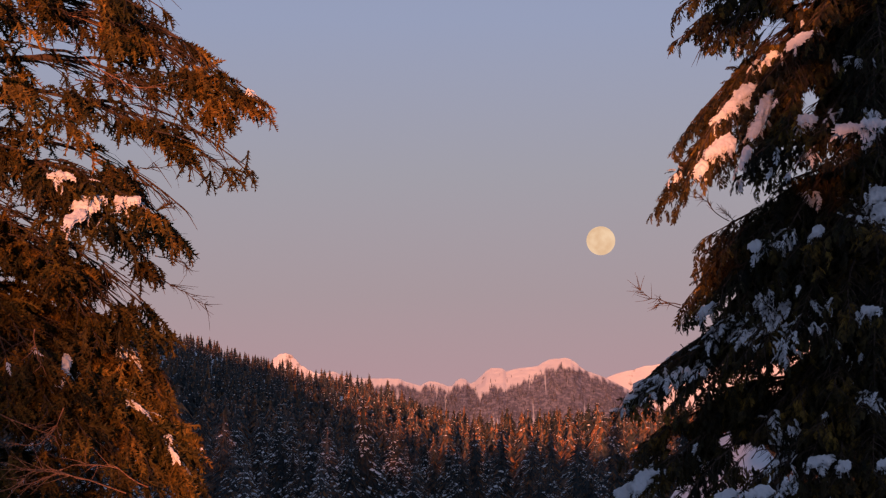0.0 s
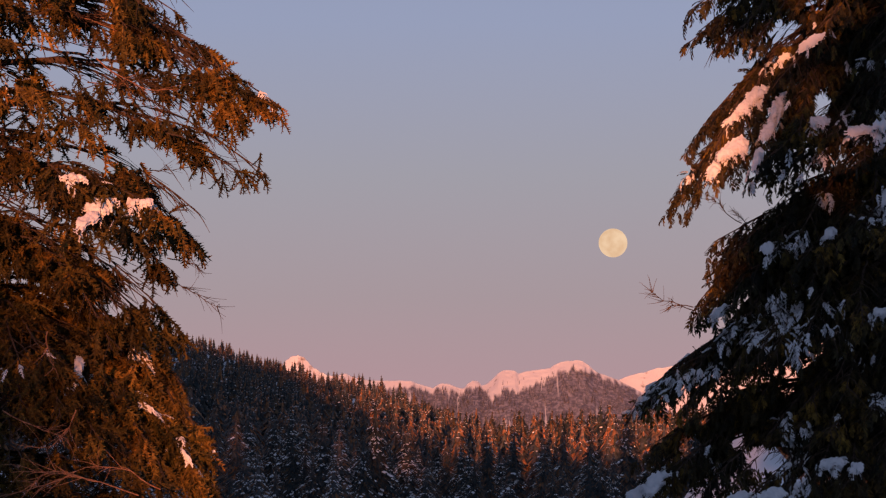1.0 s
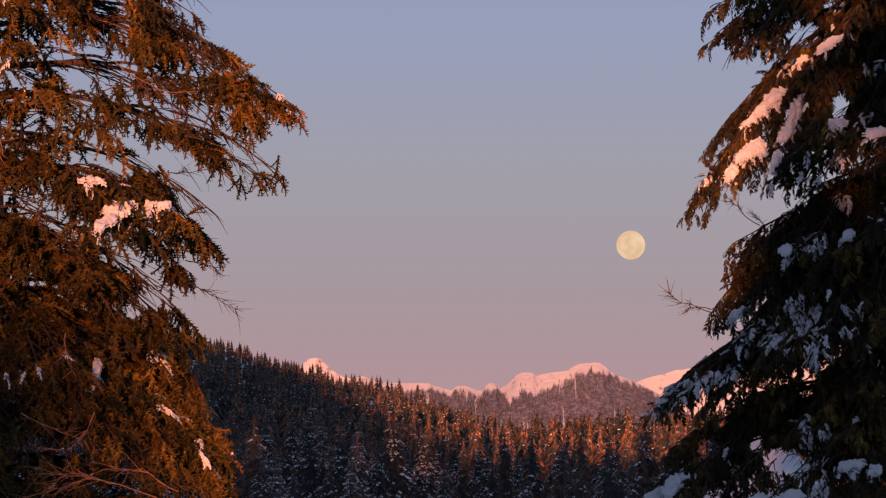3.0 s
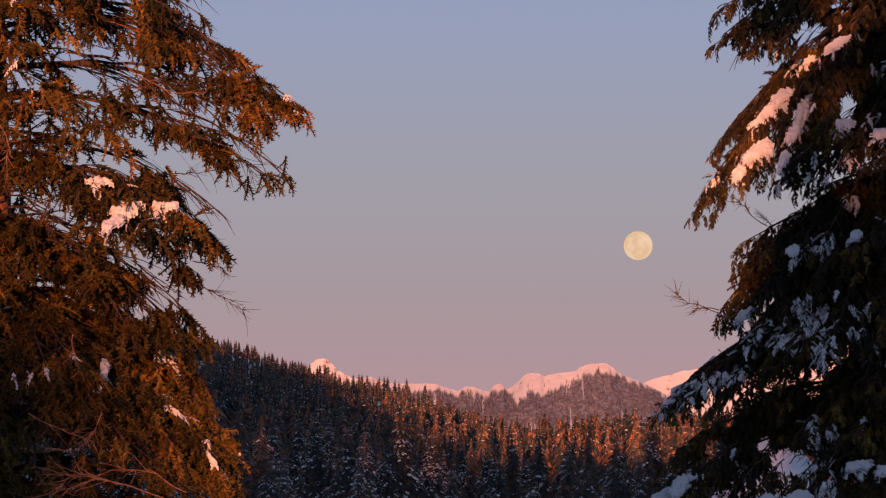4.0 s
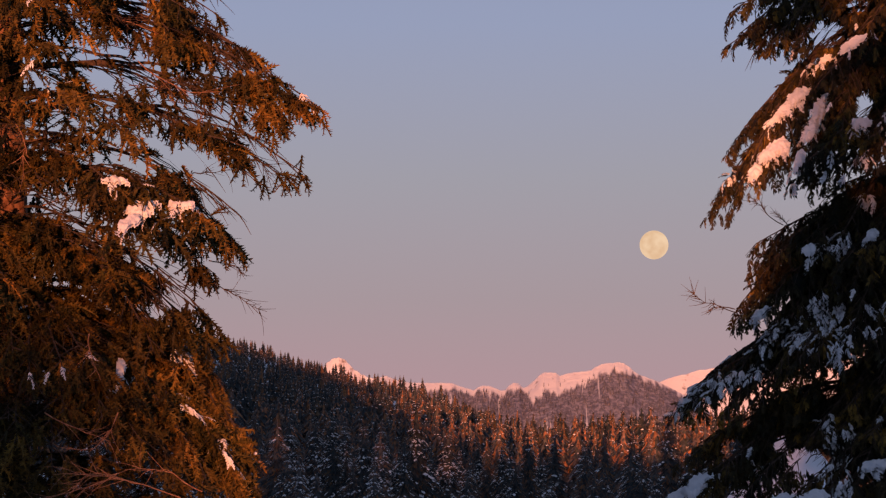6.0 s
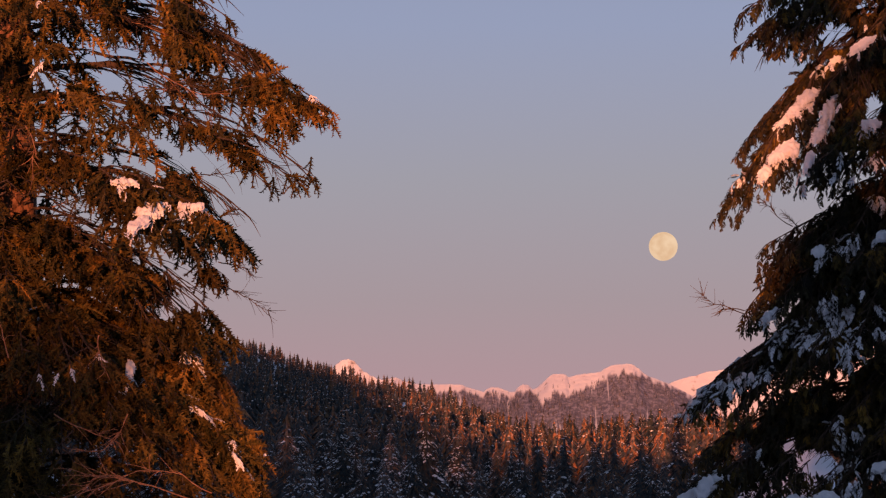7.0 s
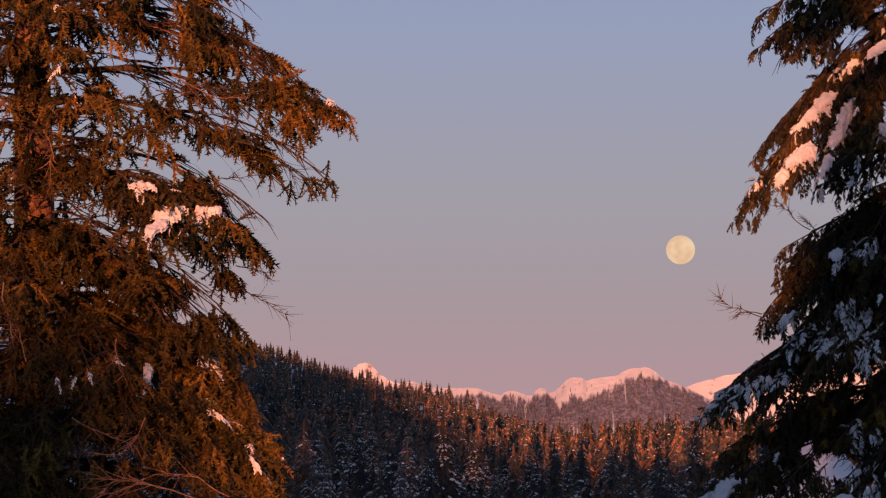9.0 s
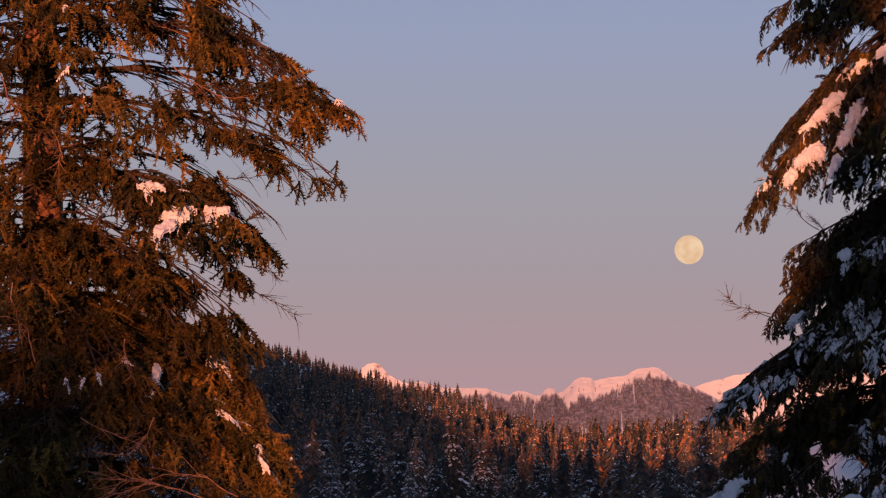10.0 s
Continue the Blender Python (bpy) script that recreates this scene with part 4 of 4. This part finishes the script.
def build_back_ridge():
    """The hill behind the viewer, over which the last sun comes; its uneven top draws the line of shade across the valley."""
    d = 300.0
    x = np.arange(-1400, 900.1, 1.0)
    top = np.interp(x, (-1400.0, -549.0, -469.0, -405.7, -349.8, -299.9, -252.5, -209.4, -181.8, -142.0, -128.0, -113.0, -105.4, -104.8, -103.5, -102.9, -99.0, -90.4, -89.8, -88.5, -87.9, -60.0, -54.6, -54.0, -53.3, -52.7, -52.1, -44.5, -43.3, -40.9, -39.7, -39.0, -38.7, -29.4, -21.4, 200.0, 900.0),
                    (190.0, 180.0, 168.7, 155.0, 137.7, 121.3, 102.6, 83.0, 68.0, 55.5, 47.5, 40.0, 41.0, 21.0, 21.0, 41.0, 31.5, 39.0, 21.0, 21.0, 39.0, 31.5, 45.0, 21.0, 52.0, 21.0, 45.0, 46.0, 12.7, 13.2, 14.4, 5.0, 3.5, 3.5, 20.0, 40.0, 90.0))
    rows = ((0.0, 0.0), (0.35, 12.0), (0.8, 22.0), (1.0, 30.0), (0.75, 34.0), (0.0, 50.0))
    v = np.concatenate([np.stack((x, np.full(len(x), -d - 30 + 60 - o), top * h - 0.5), 1) for h, o in rows])
    n = len(x)
    i, j = np.meshgrid(np.arange(len(rows) - 1), np.arange(n - 1), indexing="ij")
    a, b, c, e = [q.ravel() for q in (i * n + j, i * n + j + 1, (i + 1) * n + j + 1, (i + 1) * n + j)]
    f = np.concatenate([np.stack((a, b, c), 1), np.stack((a, c, e), 1)])
    tagged(new("backdrop_hill", tri_mesh("backdrop_hill", v, f, [ground_snow], None, True)), "snowy hill crest behind the viewpoint", "hill", kind="structure")


build_back_ridge()

# ---- mountains ----


def mountain(name, label, seed, depth, az, el, base_el, thick, rough, wooded=None, cols=320, rows=64):
    """A range whose crest follows the bearings az and heights el, with gullies and spurs."""
    rng = np.random.default_rng(seed)
    u = np.linspace(az[0], az[-1], cols)
    crest = np.interp(u, az, el)
    k = np.arange(cols)
    for w, amp in ((9, 0.5), (4, 0.3), (2.2, 0.2)):
        crest = crest + rough * amp * np.sin(k / w + rng.uniform(0, 6)) * np.sin(k / (w * 2.7) + rng.uniform(0, 6))
    t = np.linspace(0, 1, rows)
    U, T = np.meshgrid(np.radians(u), t)
    y = depth - thick * (1 - T)
    x = np.tan(U) * depth
    zc = 1.6 + np.tan(np.radians(crest)) * depth
    zb = 1.6 + math.tan(radians(base_el)) * (depth - thick)
    z = zb + (zc[None] - zb) * T ** 1.15
    gully = np.zeros_like(z)
    for w, amp in ((70, 12), (33, 9), (15, 6), (7, 3)):
        gully += amp * np.abs(np.sin(x / w + rng.uniform(0, 6) + 0.7 * np.sin(y / (w * 3)))) - amp * 0.5
    z += gully * np.sin(math.pi * T) * 0.4
    y += gully * 1.2 * np.sin(math.pi * T)
    crag = np.array([noise.fractal(Vector((a / 55, b / 55, c / 30 + seed)), 0.8, 2.1, 6) for a, b, c in zip(x.ravel(), y.ravel(), z.ravel())]).reshape(x.shape)
    y += crag * 7 * np.clip(1.2 - T, 0.25, 1)
    z += crag * 5 * np.sin(math.pi * T)
    v = np.stack((x, y, z), -1).reshape(-1, 3)
    crown = np.stack((x[-1], y[-1] + 0.5, z[-1] - 0.05), 1)
    rear = np.stack((x[-1], np.full(cols, depth + 60.0), np.full(cols, -40.0)), 1)
    v = np.concatenate([v, crown, rear])
    i, j = np.meshgrid(np.array([k for k in range(rows + 1) if k != rows - 1]), np.arange(cols - 1), indexing="ij")
    a, b, c, e = [q.ravel() for q in (i * cols + j, i * cols + j + 1, (i + 1) * cols + j + 1, (i + 1) * cols + j)]
    f = np.concatenate([np.stack((a, b, c), 1), np.stack((a, c, e), 1)])
    me = tri_mesh(name, v, f, [mountain_mat], None, True)
    cover = np.zeros(len(v), np.float32)
    if wooded:
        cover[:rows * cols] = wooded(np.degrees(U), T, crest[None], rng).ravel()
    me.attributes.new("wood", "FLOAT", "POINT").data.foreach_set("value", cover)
    tagged(new(name, me), label, "mountain", kind="structure")
    return x, y, z, cover[:rows * cols].reshape(rows, cols)


CAP_AZ = (-2.301, -1.377, -0.863, -0.452, -0.144, 0.164, 0.37, 0.555, 0.637, 0.761, 1.09, 1.192, 1.5, 1.706, 2.065, 2.342, 2.486, 2.589, 4.063)
CAP_EL = (0.103, 0.113, 0.092, 0.051, 0.113, 0.051, 0.113, 0.082, 0.329, 0.37, 0.339, 0.288, 0.246, 0.185, 0.154, 0.123, 0.041, 0.0, 0.0)


def wood_cover(u, t, crest, rng):
    """Woods climb over the rounded dome and stop short of the sharper crest, where the snow lies bare."""
    below = (1 - t ** 1.15) * (crest - 0.35)
    rag = np.array([noise.noise(Vector((a * 14.0, b * 9.0, 3.0))) for a, b in zip(u.ravel(), t.ravel())]).reshape(u.shape)
    gap = np.array([noise.noise(Vector((a * 24.0, b * 3.0, 7.0))) for a, b in zip(u.ravel(), t.ravel())]).reshape(u.shape)
    return np.clip((below - np.interp(u, CAP_AZ, CAP_EL) + 0.12 * rag) * 16, 0, 1) * np.clip(1 - (gap - 0.48) * 6, 0.25, 1)


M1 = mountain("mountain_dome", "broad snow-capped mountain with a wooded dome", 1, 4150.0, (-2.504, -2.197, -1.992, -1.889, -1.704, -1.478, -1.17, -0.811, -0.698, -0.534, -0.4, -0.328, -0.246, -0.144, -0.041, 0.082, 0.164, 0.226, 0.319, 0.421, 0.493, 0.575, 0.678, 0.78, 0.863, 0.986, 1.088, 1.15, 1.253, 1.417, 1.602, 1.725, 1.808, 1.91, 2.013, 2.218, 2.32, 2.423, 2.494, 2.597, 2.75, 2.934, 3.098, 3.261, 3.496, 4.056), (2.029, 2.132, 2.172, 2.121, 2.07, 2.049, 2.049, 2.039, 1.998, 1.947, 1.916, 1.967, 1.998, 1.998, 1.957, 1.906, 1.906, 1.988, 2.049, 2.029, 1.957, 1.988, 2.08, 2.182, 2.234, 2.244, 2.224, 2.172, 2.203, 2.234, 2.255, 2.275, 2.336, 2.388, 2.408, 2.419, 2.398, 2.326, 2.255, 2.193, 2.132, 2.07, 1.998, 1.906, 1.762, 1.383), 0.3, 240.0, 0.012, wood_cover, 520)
mountain("mountain_range", "distant sharp snow peak glowing in the last sun", 2, 4450.0, (-3.528, -3.222, -3.069, -2.946, -2.854, -2.752, -2.628, -2.453, -2.248, -1.889, -1.478), (2.07, 2.255, 2.419, 2.48, 2.511, 2.47, 2.347, 2.193, 2.121, 2.029, 1.844), 0.3, 160.0, 0.03)
mountain("mountain_slope", "far snow-covered mountain shoulder", 3, 4240.0, (2.626, 2.934, 3.088, 3.242, 3.447, 3.652, 4.266, 5.287, 6.813, 8.324), (1.793, 2.039, 2.111, 2.162, 2.203, 2.275, 2.357, 2.511, 2.768, 2.357), 0.3, 180.0, 0.02)

# ---- forest ----


def fir_arrays(seed, height, radius, tiers, per, segs, snowy):
    """Needles and snow of a narrow fir: tiers of drooping, ragged boughs."""
    rng = np.random.default_rng(seed)
    green, white = Soup(), Soup()
    sides = 7 if segs == 0 else 5  # the dense dark inside of the crown
    for lo, hi, w in ((0.08, 0.62, 0.40), (0.36, 0.97, 0.27)):
        w *= radius
        a = np.arange(sides) * 2 * math.pi / sides + rng.uniform(0, 1)
        ring = np.stack((np.cos(a) * w, np.sin(a) * w, np.full(sides, height * lo)), 1) * (1, 1, 1) + rng.normal(size=(sides, 3)) * 0.12 * w
        green.add(np.concatenate([ring, [(0, 0, height * hi)]]), [(k, (k + 1) % sides, sides) for k in range(sides)])
    for i in range(tiers):
        h = (i + rng.uniform(0, 0.9)) / tiers
        z0 = height * (0.10 + 0.88 * h)
        rad = radius * ((1 - h) ** 0.75 * rng.uniform(0.75, 1.15) + 0.04)
        a0 = rng.uniform(0, 6.28)
        for k in range(per):
            a = a0 + (k + rng.uniform(-0.3, 0.3)) * 2 * math.pi / per
            ln = rad * rng.uniform(0.7, 1.2)
            d, s = np.array((math.cos(a), math.sin(a), 0)), np.array((-math.sin(a), math.cos(a), 0))
            wd = ln * rng.uniform(0.17, 0.28) * (0.65 if tiers > 15 else 1.0) + 0.08
            if segs == 0:
                sag = ln * rng.uniform(0.45, 0.9)
                fingers = [(0.55, 0.0, 0.5)] + [(q, g, 0.55 * (1 - q) + 0.16) for q in (0.2, 0.38, 0.56, 0.74, 0.9) for g in (-1, 1)]
                load = rng.uniform() < snowy
                for q, g, share in fingers:
                    q += rng.uniform(-0.08, 0.08)
                    b0 = UP * (z0 - sag * q * q) + d * ln * q * (1 if g else 0.2)
                    dr = unit(d + s * g * rng.uniform(0.7, 1.4) - UP * rng.uniform(0.5, 1.1))
                    fl = ln * (share if g else 0.98) * rng.uniform(0.75, 1.2)
                    if not g:
                        dr = unit(d * ln - UP * sag)
                    tip = b0 + dr * fl - UP * fl * 0.12
                    sv = unit(np.cross(dr, UP)) * fl * rng.uniform(0.07, 0.14)
                    m0 = b0 + (tip - b0) * rng.uniform(0.4, 0.65)
                    v = np.array((b0, tip, m0 + sv - UP * 0.12 * fl, m0 - sv - UP * 0.12 * fl))
                    green.add(v, [(0, 1, 2), (0, 3, 1)])
                    if load and g and q > 0.25 and rng.uniform() < 0.75:  # snow along the outer shoots
                        k0, k1 = rng.uniform(0.2, 0.5), rng.uniform(0.75, 1.0)
                        m1 = b0 + (tip - b0) * (k0 + k1) * 0.5
                        white.add(np.array((b0 + (tip - b0) * k0, b0 + (tip - b0) * k1, m1 + sv * 2.2, m1 - sv * 2.2)) + UP * 0.12, [(0, 1, 2), (0, 3, 1)])
                continue
            if segs == 1:
                low = ln * rng.uniform(0.75, 1.35)
                b0, tip = UP * z0, UP * (z0 - low) + d * ln
                m0 = b0 + (tip - b0) * rng.uniform(0.5, 0.7)
                v = np.array((b0, tip, m0 + s * wd - UP * wd * 0.6, m0 - s * wd - UP * wd * 0.6))
                green.add(v, [(0, 1, 2), (0, 3, 1)])
                if rng.uniform() < snowy:
                    k0 = rng.uniform(0.2, 0.6)
                    c0, c1 = b0 + (tip - b0) * k0 + UP * 0.15, b0 + (tip - b0) * (k0 + rng.uniform(0.06, 0.14)) + UP * 0.12
                    side = s * wd * rng.uniform(0.45, 0.95)
                    white.add(np.array((c0, c1, (c0 + c1) / 2 + side, (c0 + c1) / 2 - side)), [(0, 1, 2), (0, 3, 1)])
                continue
            q = np.linspace(0, 1, segs + 1)
            mid = UP * z0 + d * (ln * q)[:, None] - UP * (ln * (0.35 * q + 0.25 * q * q) * rng.uniform(0.7, 1.3))[:, None]
            wide = np.sin(math.pi * np.clip(q, 0.06, 0.95) ** 0.8) * wd
            low = UP * (wide * 0.55)[:, None]
            left, right = mid + s * wide[:, None] - low, mid - s * wide[:, None] - low
            jag = rng.normal(size=left.shape) * 0.10 * wd
            v = np.concatenate([mid, left + jag, right - jag])
            n = segs + 1
            f = []
            for g in range(segs):
                f += [(g, g + 1, n + g + 1), (g, n + g + 1, n + g), (g, 2 * n + g + 1, g + 1), (g, 2 * n + g, 2 * n + g + 1)]
            green.add(v, f)
            if rng.uniform() < snowy:
                cut = v + UP * 0.10
                cut[n:2 * n] = mid + (cut[n:2 * n] - mid) * 0.55
                cut[2 * n:] = mid + (cut[2 * n:] - mid) * 0.55
                keep = [x for x in f if min(y % n for y in x) >= segs // 2]
                if keep:
                    white.add(cut, keep)
    return green, white


def build_near_firs():
    """Single firs at the front of the wood."""
    protos = []
    for i in range(7):
        rng = np.random.default_rng(100 + i)
        hgt = 17.0
        g, w = fir_arrays(200 + i, hgt, rng.uniform(3.1, 4.2), 22, 7, 0, (0.12, 0.55, 0.30, 0.75, 0.20, 0.60, 0.42)[i])
        s = np.linspace(0, 1, 8)
        tv, tf = tube(np.stack((0 * s, 0 * s, hgt * s), 1), 0.22 * (1 - s) + 0.02, 7)
        protos.append((g.mesh("crown", needle_far), w.mesh("snow", snow_far), tri_mesh("trunk", tv, tf, [bark_dark], None, True)))
    rng = np.random.default_rng(77)
    spots = [(-29.3, 422, 1.13), (-11.4, 450, 1.3), (-19.5, 430, 0.8), (7.0, 400, 0.72), (13.0, 420, 0.75), (2.0, 460, 0.9), (22.0, 440, 0.85), (24.6, 452, 1.2)]
    tries = 0
    while len(spots) < 125 and tries < 20000:
        tries += 1
        y = rng.uniform(385, 660)
        u = radians(rng.uniform(-7.5, 7.5))
        x = math.tan(u) * y
        if all((x - a) ** 2 + ((y - b) * 0.8) ** 2 > 5.6 ** 2 for a, b, _ in spots):
            spots.append((x, y, rng.uniform(0.7, 1.1)))
    for k, (x, y, s) in enumerate(spots):
        tree = new("fir_tree")
        tree.location = (x, y, float(ridge_height(x, y)) - 0.2)
        tree.rotation_euler = (0, 0, rng.uniform(0, 6.28))
        tree.scale = (s * rng.uniform(0.85, 1.1), s * rng.uniform(0.85, 1.1), s)
        crown, snow, trunk = protos[k % 7]
        part("trunk", trunk, tree)
        part("crown", crown, tree)
        tagged(part("snow", snow, tree), kind="stuff")
        tagged(tree, "narrow dark fir dusted with snow in the valley wood", "tree", "firs of the valley wood")


def scatter(name, label, protos, xs, ys, zs, scales, seed, needle=None):
    rng = np.random.default_rng(seed)
    vs, fs, ms, n = [], [], [], 0
    which = rng.integers(0, len(protos), len(xs))
    turn = rng.uniform(0, 6.28, len(xs))
    for i, (pv, pf, pm) in enumerate(protos):
        w = np.nonzero(which == i)[0]
        c, s = np.cos(turn[w]), np.sin(turn[w])
        v = np.empty((len(w), len(pv), 3))
        v[:, :, 0] = pv[None, :, 0] * c[:, None] - pv[None, :, 1] * s[:, None]
        v[:, :, 1] = pv[None, :, 0] * s[:, None] + pv[None, :, 1] * c[:, None]
        v[:, :, 2] = pv[None, :, 2]
        v *= scales[w][:, None, None]
        v += np.stack((xs[w], ys[w], zs[w]), 1)[:, None]
        fs.append((pf[None] + (n + np.arange(len(w)) * len(pv))[:, None, None]).reshape(-1, 3))
        ms.append(np.tile(pm, len(w)))
        vs.append(v.reshape(-1, 3))
        n += v.shape[0] * v.shape[1]
    me = tri_mesh(name, np.concatenate(vs), np.concatenate(fs), [needle or needle_far, snow_far], np.concatenate(ms))
    tagged(new(name, me), label, "forest", kind="stuff")


def far_protos(seed, count, hgt, radius, tiers, per, segs, snowy):
    out = []
    for i in range(count):
        g, w = fir_arrays(seed + i, hgt, radius * (0.85 + 0.1 * (i % 4)), tiers, per, segs, snowy)
        gv, gf = np.concatenate(g.v), np.concatenate(g.f)
        wv, wf = (np.concatenate(w.v), np.concatenate(w.f)) if w.n else (np.zeros((0, 3)), np.zeros((0, 3), int))
        out.append((np.concatenate([gv, wv]), np.concatenate([gf, wf + len(gv)]), np.concatenate([np.zeros(len(gf)), np.ones(len(wf))])))
    return out


def build_far_wood():
    rng = np.random.default_rng(9)
    n = 6800
    u = np.radians(rng.uniform(-8.5, 8.5, n))
    y = 640 + (2080 - 640) * rng.uniform(0, 1, n) ** 0.8
    x = np.tan(u) * y
    crest_d = np.interp(np.degrees(u), (-9.0, -5.0, 0.5, 9.0), (2100.0, 1950.0, 1350.0, 1300.0))
    keep = y < crest_d + 15
    x, y = x[keep], y[keep]
    sc = rng.uniform(0.5, 1.2, len(x)) * (1 + 0.15 * np.sin(x * 0.05) * np.sin(y * 0.02)) * np.interp(y, (900, 1900), (1.0, 0.62))
    z = ridge_height(x, y) - 0.3
    full, fine, thin = far_protos(440, 10, 16.0, 4.8, 17, 8, 1, 0.26), far_protos(400, 8, 16.0, 5.0, 11, 6, 1, 0.28), far_protos(420, 10, 13.0, 4.8, 7, 5, 1, 0.48)
    for name, label, protos, w in (("valley_wood", "dense fir forest on the floor of the valley", full, y < 860),
                                   ("far_wood", "dense fir forest rising from the floor of the valley", fine, (y >= 860) & (y < 1050)),
                                   ("hill_wood", "dense fir forest climbing the far valley slopes", thin, y >= 1050)):
        scatter(name, label, protos, x[w], y[w], z[w], sc[w], 4)


build_near_firs()
build_far_wood()
near_hemlock()
near_cedar()


def build_mountain_wood():
    """The wood on the mountain's dome, thinning towards its snowy crest."""
    x, y, z, cover = M1
    rng = np.random.default_rng(12)
    n = 7000
    r, c = rng.integers(3, x.shape[0] - 4, n), rng.integers(1, x.shape[1] - 1, n)
    keep = rng.uniform(size=n) < cover[r, c] * 0.8 + 0.12
    r, c = r[keep], c[keep]
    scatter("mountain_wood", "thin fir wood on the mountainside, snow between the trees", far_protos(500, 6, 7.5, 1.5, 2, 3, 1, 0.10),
            x[r, c] + rng.uniform(-1.5, 1.5, len(r)), y[r, c], z[r, c] - 0.8, rng.uniform(0.5, 1.1, len(r)), 6, needle_hazed)


build_mountain_wood()

# ---- trees beside the viewpoint, whose shade falls on the cedar ----


def shade_tree(x, y, hgt, radius, seed, clear=0.0, r=0.28):
    """A fir whose crown begins at the height clear."""
    g, w = fir_arrays(seed, hgt - clear, radius, 40 if clear == 0 else 26, 13, 4, 0.3)
    for q in g.v + w.v:
        q += UP * clear
    tree = new("fir_tree")
    tree.location = (x, y, 0)
    s = np.linspace(0, 1, 8)
    tv, tf = tube(np.stack((0 * s, 0 * s, hgt * s), 1), r * (1 - s) + 0.02, 9)
    part("trunk", tri_mesh("trunk", tv, tf, [bark_dark], None, True), tree)
    part("crown", g.mesh("crown", needle_far), tree)
    tagged(part("snow", w.mesh("snow", snow_far), tree), kind="stuff")
    tagged(tree, "dark fir standing in the snow behind the viewpoint", "tree")


shade_tree(0.75, -24.0, 15.0, 6.6, 900)
shade_tree(4.3, -30.0, 18.0, 6.4, 901)
shade_tree(-2.6, -24.5, 8.8, 3.4, 903)
shade_tree(-4.0, -22.0, 5.6, 2.3, 907)
shade_tree(-2.95, -24.0, 14.5, 0.75, 911, 8.9, 0.08)

# ---- the moon ----


def build_moon():
    m = bpy.data.materials.new("moonlight")
    m.use_nodes = True
    n, l = m.node_tree.nodes, m.node_tree.links
    n.remove(n["Principled BSDF"])
    e = n.new("ShaderNodeEmission")
    f = noise_fac(n, l, 0.045, 3)
    l.new(ramp(n, l, f, ((0.36, (0.82, 0.53, 0.32)), (0.62, (0.95, 0.67, 0.44)))), e.inputs["Color"])
    e.inputs["Strength"].default_value = 0.92
    l.new(e.outputs[0], n["Material Output"].inputs["Surface"])
    bm = bmesh.new()
    bmesh.ops.create_uvsphere(bm, u_segments=64, v_segments=32, radius=21.9)
    me = bpy.data.meshes.new("moon")
    bm.to_mesh(me)
    bm.free()
    me.materials.append(m)
    for p in me.polygons:
        p.use_smooth = True
    ob = new("moon", me)
    d, az, el = 4800.0, radians(2.875), radians(4.544)
    ob.location = (math.sin(az) * math.cos(el) * d, math.cos(az) * math.cos(el) * d, 1.6 + math.sin(el) * d)
    tagged(ob, "pale yellow full moon low in the dusk sky", "moon")


build_moon()
